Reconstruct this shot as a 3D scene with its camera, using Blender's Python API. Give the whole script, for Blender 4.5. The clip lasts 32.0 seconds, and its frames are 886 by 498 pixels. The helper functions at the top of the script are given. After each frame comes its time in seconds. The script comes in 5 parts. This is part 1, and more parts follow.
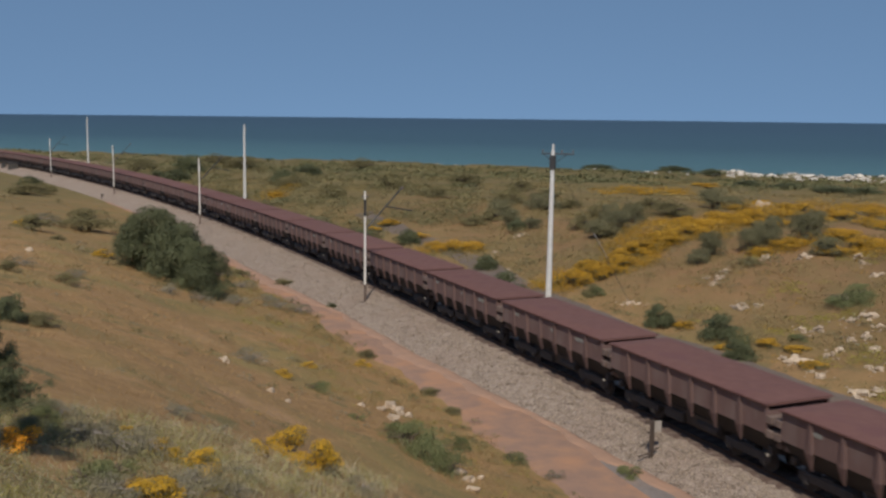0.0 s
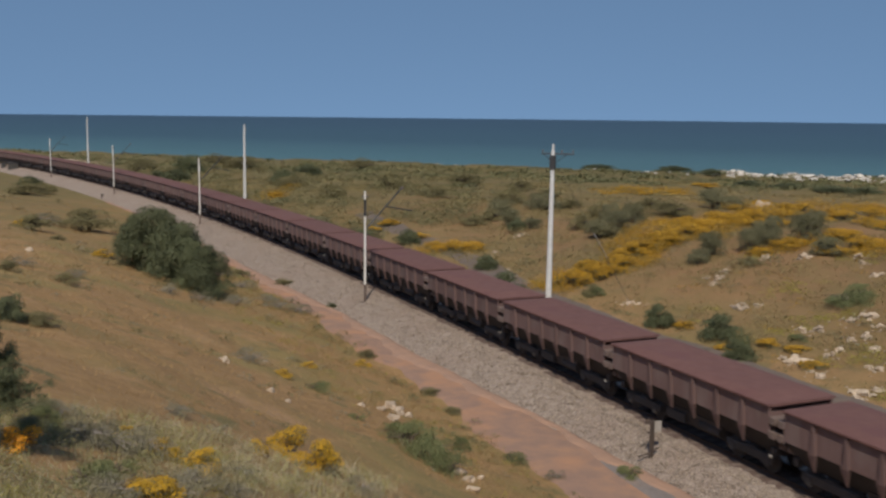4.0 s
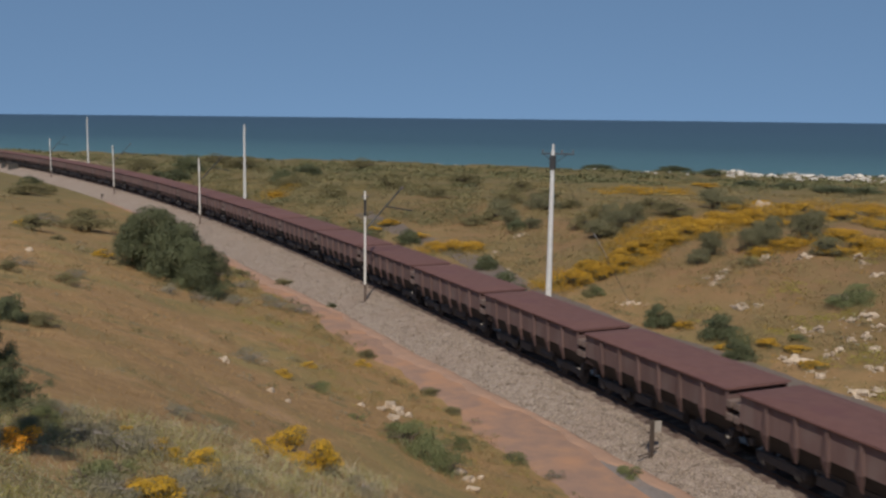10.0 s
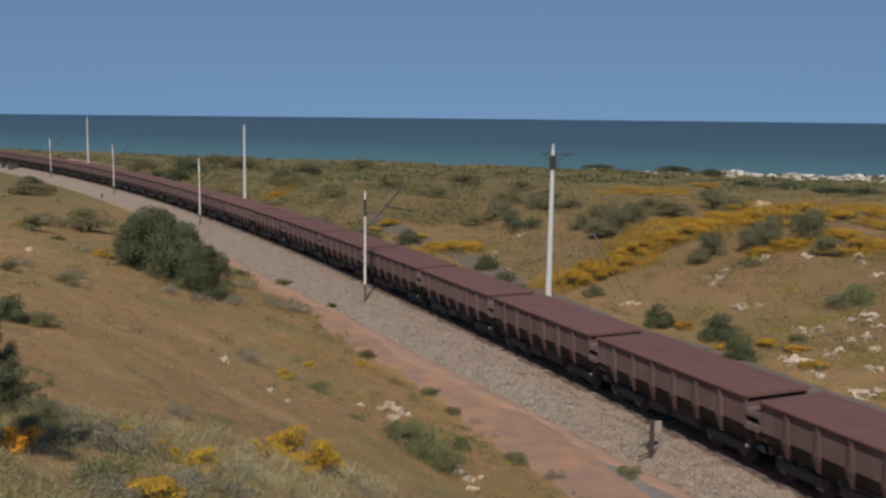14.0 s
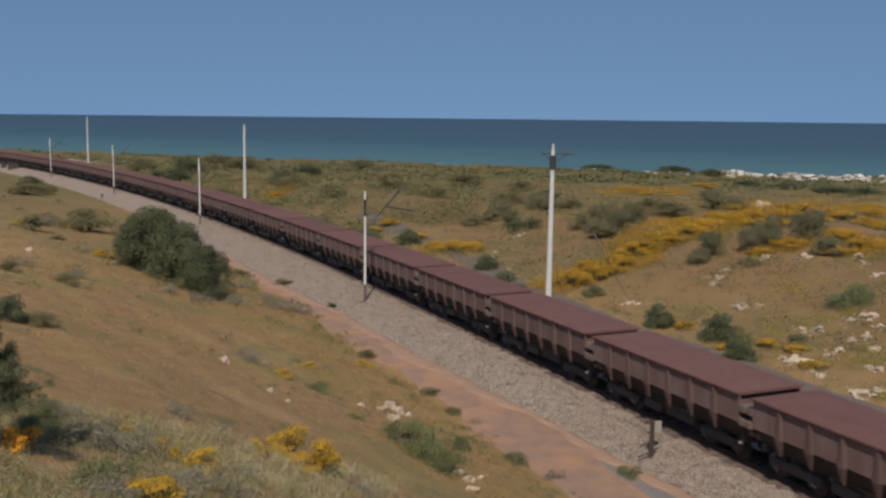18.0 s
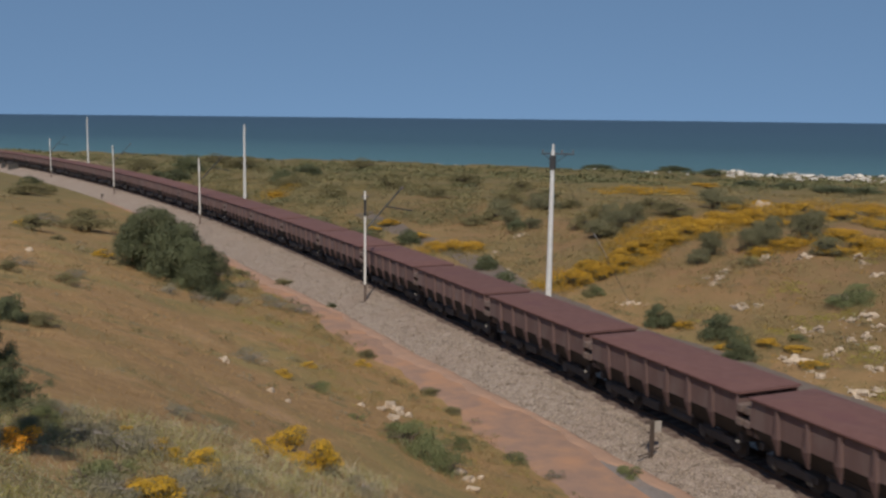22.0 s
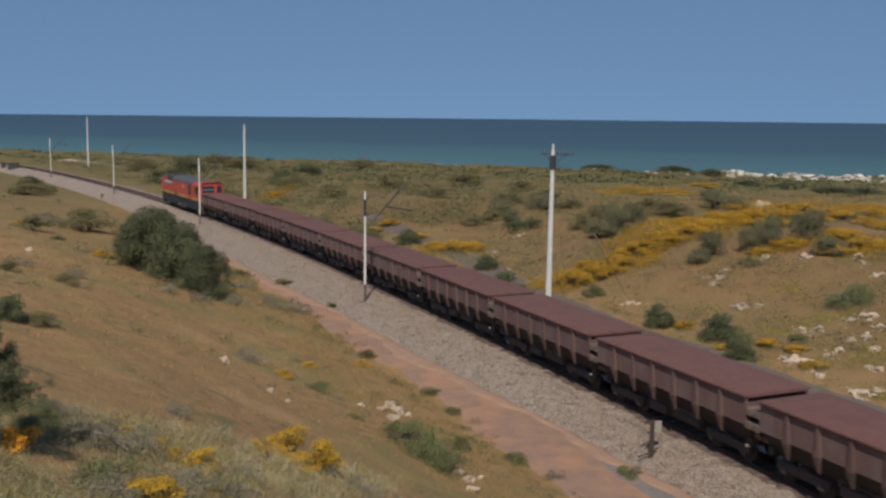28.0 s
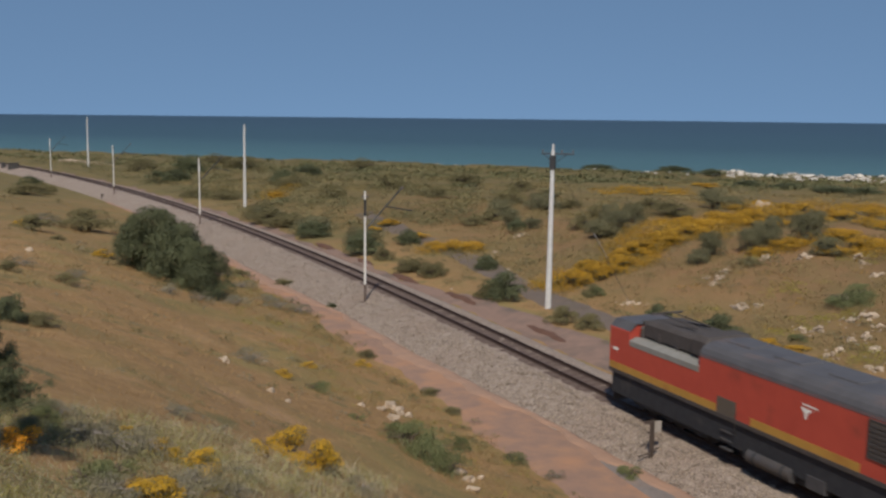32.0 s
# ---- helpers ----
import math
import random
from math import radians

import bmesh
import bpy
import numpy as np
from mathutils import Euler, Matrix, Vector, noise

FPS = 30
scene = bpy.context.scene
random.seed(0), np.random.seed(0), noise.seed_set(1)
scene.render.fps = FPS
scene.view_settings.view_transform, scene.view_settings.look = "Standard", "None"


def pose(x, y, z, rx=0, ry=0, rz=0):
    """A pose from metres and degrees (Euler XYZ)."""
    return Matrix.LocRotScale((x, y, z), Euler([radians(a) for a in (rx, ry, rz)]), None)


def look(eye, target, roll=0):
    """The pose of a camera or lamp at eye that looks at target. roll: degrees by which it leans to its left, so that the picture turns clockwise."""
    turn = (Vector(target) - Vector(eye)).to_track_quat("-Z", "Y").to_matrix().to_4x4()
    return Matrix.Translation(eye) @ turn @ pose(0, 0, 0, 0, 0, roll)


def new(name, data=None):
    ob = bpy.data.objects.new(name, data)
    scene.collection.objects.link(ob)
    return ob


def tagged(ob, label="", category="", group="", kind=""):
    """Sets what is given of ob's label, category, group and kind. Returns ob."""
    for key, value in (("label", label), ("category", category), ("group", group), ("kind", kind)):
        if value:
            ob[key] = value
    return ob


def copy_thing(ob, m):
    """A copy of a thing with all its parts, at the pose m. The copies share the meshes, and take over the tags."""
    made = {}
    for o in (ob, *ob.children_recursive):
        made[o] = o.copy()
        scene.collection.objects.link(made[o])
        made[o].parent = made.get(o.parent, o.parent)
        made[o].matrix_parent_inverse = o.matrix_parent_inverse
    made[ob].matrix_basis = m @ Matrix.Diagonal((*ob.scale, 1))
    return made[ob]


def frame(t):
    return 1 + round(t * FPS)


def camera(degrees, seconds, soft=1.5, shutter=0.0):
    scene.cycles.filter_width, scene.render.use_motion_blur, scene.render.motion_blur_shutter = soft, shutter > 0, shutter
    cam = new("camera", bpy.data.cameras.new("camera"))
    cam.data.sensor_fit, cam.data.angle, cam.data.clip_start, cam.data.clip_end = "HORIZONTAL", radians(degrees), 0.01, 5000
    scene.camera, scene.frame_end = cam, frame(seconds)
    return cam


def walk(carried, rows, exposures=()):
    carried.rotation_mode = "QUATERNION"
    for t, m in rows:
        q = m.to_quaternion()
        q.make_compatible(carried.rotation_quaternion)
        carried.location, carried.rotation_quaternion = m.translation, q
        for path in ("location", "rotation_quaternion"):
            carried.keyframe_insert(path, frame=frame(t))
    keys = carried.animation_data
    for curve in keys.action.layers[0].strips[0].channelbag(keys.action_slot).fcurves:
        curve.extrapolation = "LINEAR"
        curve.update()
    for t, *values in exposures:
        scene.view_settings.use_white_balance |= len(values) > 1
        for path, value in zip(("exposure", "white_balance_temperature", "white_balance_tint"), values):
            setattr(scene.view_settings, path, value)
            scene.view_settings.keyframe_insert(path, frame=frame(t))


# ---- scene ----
cam = camera(48.45, 32.0, soft=2.6, shutter=0.18)
EYE = pose(0, 0, 12.633, 82.251) @ pose(0, 0, 0, 0, 0, 0.615)
walk(cam, [(0.0, EYE), (32.0, EYE)])

# ---- world, sun, exposure ----
SUN_AZ = 186.0      # compass-like angle of the sun from +y, clockwise seen from above
SUN_EL = 51.0


def sun_and_sky():
    az, el = radians(SUN_AZ), radians(SUN_EL)
    to_sun = Vector((math.sin(az) * math.cos(el), math.cos(az) * math.cos(el), math.sin(el)))
    lamp = bpy.data.lights.new("sun", "SUN")
    lamp.energy, lamp.angle, lamp.color = 3.75, radians(0.6), (1.0, 0.90, 0.75)
    ob = new("sun", lamp)
    ob.matrix_world = look(to_sun * 300, (0, 0, 0))
    w = bpy.data.worlds.new("sky")
    scene.world = w
    w.use_nodes = True
    nt = w.node_tree
    sky = nt.nodes.new("ShaderNodeTexSky")
    sky.sky_type, sky.sun_disc = "NISHITA", False
    sky.sun_elevation, sky.sun_rotation = el, az
    sky.air_density, sky.dust_density, sky.ozone_density, sky.altitude = 1.0, 0.3, 3.0, 300
    # the haze-free look of the air just over the sea: read the sky a little higher up
    geo = nt.nodes.new("ShaderNodeTexCoord")
    lift = nt.nodes.new("ShaderNodeVectorMath")
    lift.operation = "ADD"
    lift.inputs[1].default_value = (0, 0, 0.42)
    nt.links.new(geo.outputs["Generated"], lift.inputs[0])
    norm = nt.nodes.new("ShaderNodeVectorMath")
    norm.operation = "NORMALIZE"
    nt.links.new(lift.outputs[0], norm.inputs[0])
    nt.links.new(norm.outputs[0], sky.inputs[0])
    tint = nt.nodes.new("ShaderNodeMix")
    tint.data_type, tint.blend_type = "RGBA", "MULTIPLY"
    tint.inputs[0].default_value = 1.0
    nt.links.new(sky.outputs[0], tint.inputs[6])
    tint.inputs[7].default_value = (1.0, 1.02, 0.94, 1)
    nt.links.new(tint.outputs[2], nt.nodes["Background"].inputs[0])
    nt.nodes["Background"].inputs[1].default_value = 0.13


sun_and_sky()
scene.view_settings.exposure = 0.0


# ---- materials ----
def material(name, colours, scale=1.0, rough=0.85, metal=0.0, bump=0.2, bump_scale=None, spec=0.3,
             per_object=0.0, per_island=0.0, stretch=(1, 1, 1), stain=None, stain_scale=0.3, stain_lo=0.5, coords="Object", through_light=0.0):
    """Colours blended by noise at two scales, with fine relief; stain: a second colour in broad patches."""
    m = bpy.data.materials.new(name)
    m.use_nodes = True
    nt = m.node_tree
    n, l = nt.nodes, nt.links
    bsdf = n["Principled BSDF"]
    bsdf.inputs["Roughness"].default_value = rough
    bsdf.inputs["Metallic"].default_value = metal
    bsdf.inputs["Specular IOR Level"].default_value = spec
    tc = n.new("ShaderNodeTexCoord")
    mp = n.new("ShaderNodeMapping")
    mp.inputs["Scale"].default_value = stretch
    l.new(tc.outputs[coords], mp.inputs[0])
    fine = n.new("ShaderNodeTexNoise")
    fine.inputs["Scale"].default_value = scale
    fine.inputs["Detail"].default_value = 6
    fine.inputs["Roughness"].default_value = 0.65
    l.new(mp.outputs[0], fine.inputs["Vector"])
    ramp = n.new("ShaderNodeValToRGB")
    el = ramp.color_ramp.elements
    while len(el) < len(colours):
        el.new(0.5)
    for i, c in enumerate(colours):
        el[i].position = 0.3 + 0.4 * i / max(1, len(colours) - 1)
        el[i].color = (*c, 1)
    l.new(fine.outputs[0], ramp.inputs[0])
    out = ramp.outputs[0]
    if stain:
        broad = n.new("ShaderNodeTexNoise")
        broad.inputs["Scale"].default_value = stain_scale
        broad.inputs["Detail"].default_value = 5
        l.new(mp.outputs[0], broad.inputs["Vector"])
        r2 = n.new("ShaderNodeValToRGB")
        r2.color_ramp.elements[0].position = stain_lo
        r2.color_ramp.elements[1].position = stain_lo + 0.16
        l.new(broad.outputs[0], r2.inputs[0])
        mx = n.new("ShaderNodeMix")
        mx.data_type = "RGBA"
        l.new(r2.outputs[0], mx.inputs[0])
        l.new(out, mx.inputs[6])
        mx.inputs[7].default_value = (*stain, 1)
        out = mx.outputs[2]
    for amount, node, socket in ((per_object, "ShaderNodeObjectInfo", "Random"), (per_island, "ShaderNodeNewGeometry", "Random Per Island")):
        if amount:
            info = n.new(node)
            mr = n.new("ShaderNodeMapRange")
            mr.inputs[3].default_value, mr.inputs[4].default_value = 1 - amount, 1 + amount
            l.new(info.outputs[socket], mr.inputs[0])
            hsv = n.new("ShaderNodeHueSaturation")
            l.new(mr.outputs[0], hsv.inputs["Value"])
            l.new(out, hsv.inputs["Color"])
            out = hsv.outputs[0]
    l.new(out, bsdf.inputs["Base Color"])
    if through_light:
        # thin leaves and blades let part of the light through
        tl = n.new("ShaderNodeBsdfTranslucent")
        l.new(out, tl.inputs["Color"])
        ms = n.new("ShaderNodeMixShader")
        ms.inputs[0].default_value = through_light
        l.new(bsdf.outputs[0], ms.inputs[1])
        l.new(tl.outputs[0], ms.inputs[2])
        l.new(ms.outputs[0], n["Material Output"].inputs["Surface"])
    if bump:
        b = n.new("ShaderNodeBump")
        b.inputs["Strength"].default_value = bump
        b.inputs["Distance"].default_value = 0.03
        bn = fine
        if bump_scale:
            bn = n.new("ShaderNodeTexNoise")
            bn.inputs["Scale"].default_value = bump_scale
            bn.inputs["Detail"].default_value = 4
            l.new(mp.outputs[0], bn.inputs["Vector"])
        l.new(bn.outputs[0], b.inputs["Height"])
        l.new(b.outputs[0], bsdf.inputs["Normal"])
    return m


def ground_material():
    """Dry veld: straw-brown grass and soil, with olive scrub and paler sand in patches."""
    m = bpy.data.materials.new("veld")
    m.use_nodes = True
    nt = m.node_tree
    n, l = nt.nodes, nt.links
    bsdf = n["Principled BSDF"]
    bsdf.inputs["Roughness"].default_value = 0.95
    bsdf.inputs["Specular IOR Level"].default_value = 0.1
    tc = n.new("ShaderNodeTexCoord")

    def noise_mask(scale, lo, hi, detail=5, offset=0.0):
        mp = n.new("ShaderNodeMapping")
        mp.inputs["Location"].default_value = (offset, offset * 0.7, 0)
        l.new(tc.outputs["Object"], mp.inputs[0])
        t = n.new("ShaderNodeTexNoise")
        t.inputs["Scale"].default_value, t.inputs["Detail"].default_value = scale, detail
        l.new(mp.outputs[0], t.inputs["Vector"])
        r = n.new("ShaderNodeMapRange")
        r.inputs[1].default_value, r.inputs[2].default_value = lo, hi
        l.new(t.outputs[0], r.inputs[0])
        return r.outputs[0], t.outputs[0]

    def mix(fac, a, b):
        x = n.new("ShaderNodeMix")
        x.data_type = "RGBA"
        l.new(fac, x.inputs[0])
        for i, c in ((6, a), (7, b)):
            if isinstance(c, tuple):
                x.inputs[i].default_value = (*c, 1)
            else:
                l.new(c, x.inputs[i])
        return x.outputs[2]

    f1, raw = noise_mask(3.0, 0.35, 0.65, 8)
    base = mix(f1, (0.246, 0.150, 0.070), (0.306, 0.190, 0.092))
    f2, _ = noise_mask(0.16, 0.46, 0.62, 6, 31)
    col = mix(f2, base, (0.225, 0.168, 0.072))
    f3, _ = noise_mask(0.45, 0.6, 0.7, 6, 77)
    col = mix(f3, col, (0.155, 0.13, 0.062))
    f4, _ = noise_mask(0.22, 0.6, 0.72, 7, 140)
    col = mix(f4, col, (0.34, 0.212, 0.112))
    # beyond the railway the soil is darker and browner
    over = n.new("ShaderNodeVectorMath")
    over.operation = "DOT_PRODUCT"
    over.inputs[1].default_value = (0.9176, 0.3975, 0)
    l.new(tc.outputs["Object"], over.inputs[0])
    side = n.new("ShaderNodeMapRange")
    side.inputs[1].default_value, side.inputs[2].default_value, side.inputs[4].default_value = 34, 46, 0.75
    l.new(over.outputs["Value"], side.inputs[0])
    f7, _ = noise_mask(0.5, 0.38, 0.64, 7, 410)
    col = mix(side.outputs[0], col, mix(f7, (0.210, 0.116, 0.064), (0.170, 0.110, 0.054)))
    # scrubbier and greener towards the coast
    sep = n.new("ShaderNodeSeparateXYZ")
    l.new(tc.outputs["Object"], sep.inputs[0])
    f5, _ = noise_mask(0.05, 0.3, 0.7, 6, 210)
    add = n.new("ShaderNodeMath")
    add.operation = "MULTIPLY_ADD"
    l.new(f5, add.inputs[0])
    add.inputs[1].default_value = 90
    l.new(sep.outputs[1], add.inputs[2])
    far = n.new("ShaderNodeMapRange")
    far.inputs[1].default_value, far.inputs[2].default_value = 95, 215
    far.inputs[4].default_value = 0.85
    l.new(add.outputs[0], far.inputs[0])
    f6, _ = noise_mask(0.3, 0.4, 0.65, 6, 330)
    col = mix(far.outputs[0], col, mix(f6, (0.150, 0.120, 0.056), (0.108, 0.098, 0.046)))
    l.new(col, bsdf.inputs["Base Color"])
    b = n.new("ShaderNodeBump")
    b.inputs["Strength"].default_value, b.inputs["Distance"].default_value = 0.22, 0.10
    l.new(raw, b.inputs["Height"])
    l.new(b.outputs[0], bsdf.inputs["Normal"])
    return m


def sea_material():
    """Deep blue water, turning turquoise over the shallows along the coast."""
    m = bpy.data.materials.new("sea_water")
    m.use_nodes = True
    nt = m.node_tree
    n, l = nt.nodes, nt.links
    bsdf = n["Principled BSDF"]
    bsdf.inputs["Roughness"].default_value = 0.45
    bsdf.inputs["Specular IOR Level"].default_value = 0.12
    tc = n.new("ShaderNodeTexCoord")
    dot = n.new("ShaderNodeVectorMath")
    dot.operation = "DOT_PRODUCT"
    dot.inputs[1].default_value = (0.42, 0.91, 0)
    l.new(tc.outputs["Object"], dot.inputs[0])
    off = n.new("ShaderNodeMapRange")
    off.inputs[1].default_value, off.inputs[2].default_value = 290, 1500
    l.new(dot.outputs["Value"], off.inputs[0])
    ramp = n.new("ShaderNodeValToRGB")
    e = ramp.color_ramp.elements
    e[0].position, e[0].color = 0.0, (0.066, 0.136, 0.150, 1)
    e[1].position, e[1].color = 1.0, (0.033, 0.062, 0.090, 1)
    mid = e.new(0.22)
    mid.color = (0.038, 0.076, 0.100, 1)
    l.new(off.outputs[0], ramp.inputs[0])
    mp = n.new("ShaderNodeMapping")
    mp.inputs["Scale"].default_value = (0.004, 0.02, 1)
    l.new(tc.outputs["Object"], mp.inputs[0])
    nz = n.new("ShaderNodeTexNoise")
    nz.inputs["Scale"].default_value, nz.inputs["Detail"].default_value = 3.0, 6
    l.new(mp.outputs[0], nz.inputs["Vector"])
    mr = n.new("ShaderNodeMapRange")
    mr.inputs[3].default_value, mr.inputs[4].default_value = 0.85, 1.15
    l.new(nz.outputs[0], mr.inputs[0])
    hsv = n.new("ShaderNodeHueSaturation")
    l.new(mr.outputs[0], hsv.inputs["Value"])
    l.new(ramp.outputs[0], hsv.inputs["Color"])
    l.new(hsv.outputs[0], bsdf.inputs["Base Color"])
    wv = n.new("ShaderNodeTexNoise")
    wv.inputs["Scale"].default_value, wv.inputs["Detail"].default_value = 0.5, 5
    l.new(tc.outputs["Object"], wv.inputs["Vector"])
    b = n.new("ShaderNodeBump")
    b.inputs["Strength"].default_value, b.inputs["Distance"].default_value = 0.6, 0.6
    l.new(wv.outputs[0], b.inputs["Height"])
    l.new(b.outputs[0], bsdf.inputs["Normal"])
    return m


def gravel_material(name, colours, scale):
    """Broken stone: a cell for each stone with its own tone, dark gaps as relief."""
    m = bpy.data.materials.new(name)
    m.use_nodes = True
    nt = m.node_tree
    n, l = nt.nodes, nt.links
    bsdf = n["Principled BSDF"]
    bsdf.inputs["Roughness"].default_value = 0.9
    bsdf.inputs["Specular IOR Level"].default_value = 0.2
    tc = n.new("ShaderNodeTexCoord")
    v = n.new("ShaderNodeTexVoronoi")
    v.inputs["Scale"].default_value = scale
    l.new(tc.outputs["Object"], v.inputs["Vector"])
    sep = n.new("ShaderNodeSeparateColor")
    l.new(v.outputs["Color"], sep.inputs[0])
    ramp = n.new("ShaderNodeValToRGB")
    e = ramp.color_ramp.elements
    while len(e) < len(colours):
        e.new(0.5)
    for i, c in enumerate(colours):
        e[i].position, e[i].color = i / (len(colours) - 1), (*c, 1)
    l.new(sep.outputs[0], ramp.inputs[0])
    broad = n.new("ShaderNodeTexNoise")
    broad.inputs["Scale"].default_value, broad.inputs["Detail"].default_value = 0.35, 5
    l.new(tc.outputs["Object"], broad.inputs["Vector"])
    r2 = n.new("ShaderNodeMapRange")
    r2.inputs[1].default_value, r2.inputs[2].default_value = 0.45, 0.75
    l.new(broad.outputs[0], r2.inputs[0])
    mx = n.new("ShaderNodeMix")
    mx.data_type = "RGBA"
    l.new(r2.outputs[0], mx.inputs[0])
    l.new(ramp.outputs[0], mx.inputs[6])
    mx.inputs[7].default_value = (0.25, 0.19, 0.155, 1)
    l.new(mx.outputs[2], bsdf.inputs["Base Color"])
    b = n.new("ShaderNodeBump")
    b.inputs["Strength"].default_value, b.inputs["Distance"].default_value = 0.4, 0.04
    b.invert = True
    l.new(v.outputs["Distance"], b.inputs["Height"])
    l.new(b.outputs[0], bsdf.inputs["Normal"])
    return m


VELD = ground_material()
SEA = sea_material()
BALLAST = gravel_material("ballast_stone", [(0.185, 0.144, 0.118), (0.242, 0.192, 0.158), (0.282, 0.227, 0.190), (0.375, 0.312, 0.266)], 17)
ROAD = material("red_dirt", [(0.215, 0.140, 0.110), (0.265, 0.165, 0.120), (0.330, 0.192, 0.122)], 0.9, 0.95, bump=0.3, bump_scale=9,
                stain=(0.37, 0.200, 0.118), stain_scale=0.35, stain_lo=0.50)
CESS = material("pink_dirt", [(0.190, 0.128, 0.103), (0.245, 0.160, 0.126)], 1.5, 0.95, bump=0.3, bump_scale=9,
                stain=(0.145, 0.108, 0.090), stain_scale=0.4)
ORE = material("iron_ore", [(0.115, 0.056, 0.050), (0.145, 0.073, 0.064)], 2.5, 0.9, bump=0.35, bump_scale=14, per_object=0.07,
               stain=(0.12, 0.056, 0.054), stain_scale=0.5)
WAGON = material("ore_dusted_steel", [(0.114, 0.071, 0.066), (0.146, 0.093, 0.087)], 2.0, 0.85, bump=0.15, per_object=0.12,
                 stain=(0.162, 0.118, 0.110), stain_scale=0.9, stain_lo=0.55, stretch=(1, 1, 0.35))
UNDER = material("grimy_underframe", [(0.052, 0.045, 0.043), (0.076, 0.065, 0.062)], 3.0, 0.8, bump=0.2)
# near black: the shade under the wagons' overhanging walls, put into the colour
SHADED_SHEET = material("soot_black_grime", [(0.030, 0.026, 0.026), (0.046, 0.040, 0.039)], 3.0, 0.85, bump=0.2)
WHEEL = material("wheel_steel", [(0.04, 0.034, 0.033), (0.065, 0.056, 0.054)], 6.0, 0.8, metal=0.0, bump=0.05)
RAIL = material("rail_steel", [(0.045, 0.028, 0.022), (0.075, 0.045, 0.033)], 5.0, 0.6, metal=0.3, bump=0.1)
BED = material("ore_stained_ballast", [(0.078, 0.052, 0.043), (0.125, 0.086, 0.072)], 9.0, 0.95, bump=0.5, bump_scale=16, stain=(0.15, 0.108, 0.09), stain_scale=0.8, stain_lo=0.58)
SLEEPER = material("sleeper_concrete", [(0.11, 0.08, 0.068), (0.17, 0.128, 0.11)], 4.0, 0.95, bump=0.2, per_object=0.15)
CONCRETE = material("pale_concrete", [(0.50, 0.49, 0.48), (0.64, 0.63, 0.62)], 3.0, 0.9, bump=0.1, stain=(0.36, 0.34, 0.32), stain_scale=1.2, stain_lo=0.6)
MAST = material("galvanised_mast", [(0.60, 0.58, 0.54), (0.72, 0.70, 0.66)], 5.0, 0.7, metal=0.0, bump=0.05, stain=(0.30, 0.26, 0.22), stain_scale=1.5, stain_lo=0.6)
DARKSTEEL = material("dark_steel", [(0.042, 0.042, 0.045), (0.07, 0.069, 0.072)], 6.0, 0.6, metal=0.5, bump=0.05)
GLASSY = material("insulator_glaze", [(0.12, 0.10, 0.10), (0.16, 0.14, 0.13)], 8.0, 0.25, bump=0.0, spec=0.5)
ROCK = material("limestone", [(0.33, 0.255, 0.185), (0.50, 0.405, 0.31)], 3.0, 0.95, bump=0.7, bump_scale=8, per_object=0.2, stain=(0.29, 0.21, 0.14), stain_scale=1.5)
SHORE = material("bleached_limestone", [(0.43, 0.39, 0.34), (0.62, 0.58, 0.53)], 0.8, 0.95, bump=0.5, per_object=0.25, stain=(0.34, 0.29, 0.22), stain_scale=0.4)
STEP = material("worn_rib_steel", [(0.13, 0.094, 0.083), (0.17, 0.126, 0.112)], 4.0, 0.8, bump=0.05, per_object=0.1)
SAND = material("pale_sand", [(0.36, 0.27, 0.20), (0.44, 0.34, 0.26)], 0.8, 0.95, bump=0.2)
LOCO_RED = material("red_enamel", [(0.37, 0.056, 0.038), (0.44, 0.070, 0.046)], 1.0, 0.5, bump=0.03, spec=0.4, stain=(0.25, 0.05, 0.035), stain_scale=0.7, stain_lo=0.55)
LOCO_YELLOW = material("ochre_stripe", [(0.37, 0.205, 0.045), (0.44, 0.245, 0.055)], 2.0, 0.55, bump=0.03, stain=(0.33, 0.16, 0.04), stain_scale=1.0)
TAG_OCHRE = material("dull_ochre", [(0.17, 0.13, 0.04), (0.22, 0.165, 0.05)], 4.0, 0.8, bump=0.03)
LOCO_ROOF = material("grey_roof", [(0.068, 0.066, 0.072), (0.098, 0.094, 0.100)], 1.5, 0.55, bump=0.05, stain=(0.12, 0.095, 0.092), stain_scale=0.8, stain_lo=0.56)
SKIRT = material("blue_black_paint", [(0.020, 0.022, 0.028), (0.034, 0.036, 0.042)], 3.0, 0.65, bump=0.08, stain=(0.055, 0.05, 0.05), stain_scale=1.1, stain_lo=0.6)
TANK = material("scuffed_tank_steel", [(0.048, 0.048, 0.053), (0.070, 0.068, 0.073)], 3.0, 0.6, bump=0.05, stain=(0.07, 0.06, 0.055), stain_scale=0.9)
LOCO_DUST = material("dusty_red_roof", [(0.23, 0.06, 0.045), (0.28, 0.085, 0.065)], 1.5, 0.75, bump=0.05, stain=(0.19, 0.10, 0.085), stain_scale=1.2)
LOCO_FACE = material("orange_red_enamel", [(0.46, 0.068, 0.040), (0.53, 0.084, 0.048)], 1.2, 0.5, bump=0.02, stain=(0.40, 0.075, 0.048), stain_scale=1.2)
PLATE = material("weathered_plate", [(0.27, 0.245, 0.22), (0.34, 0.31, 0.28)], 6.0, 0.8, bump=0.05)
POST = material("weathered_post", [(0.055, 0.042, 0.036), (0.085, 0.064, 0.054)], 6.0, 0.8, bump=0.1)
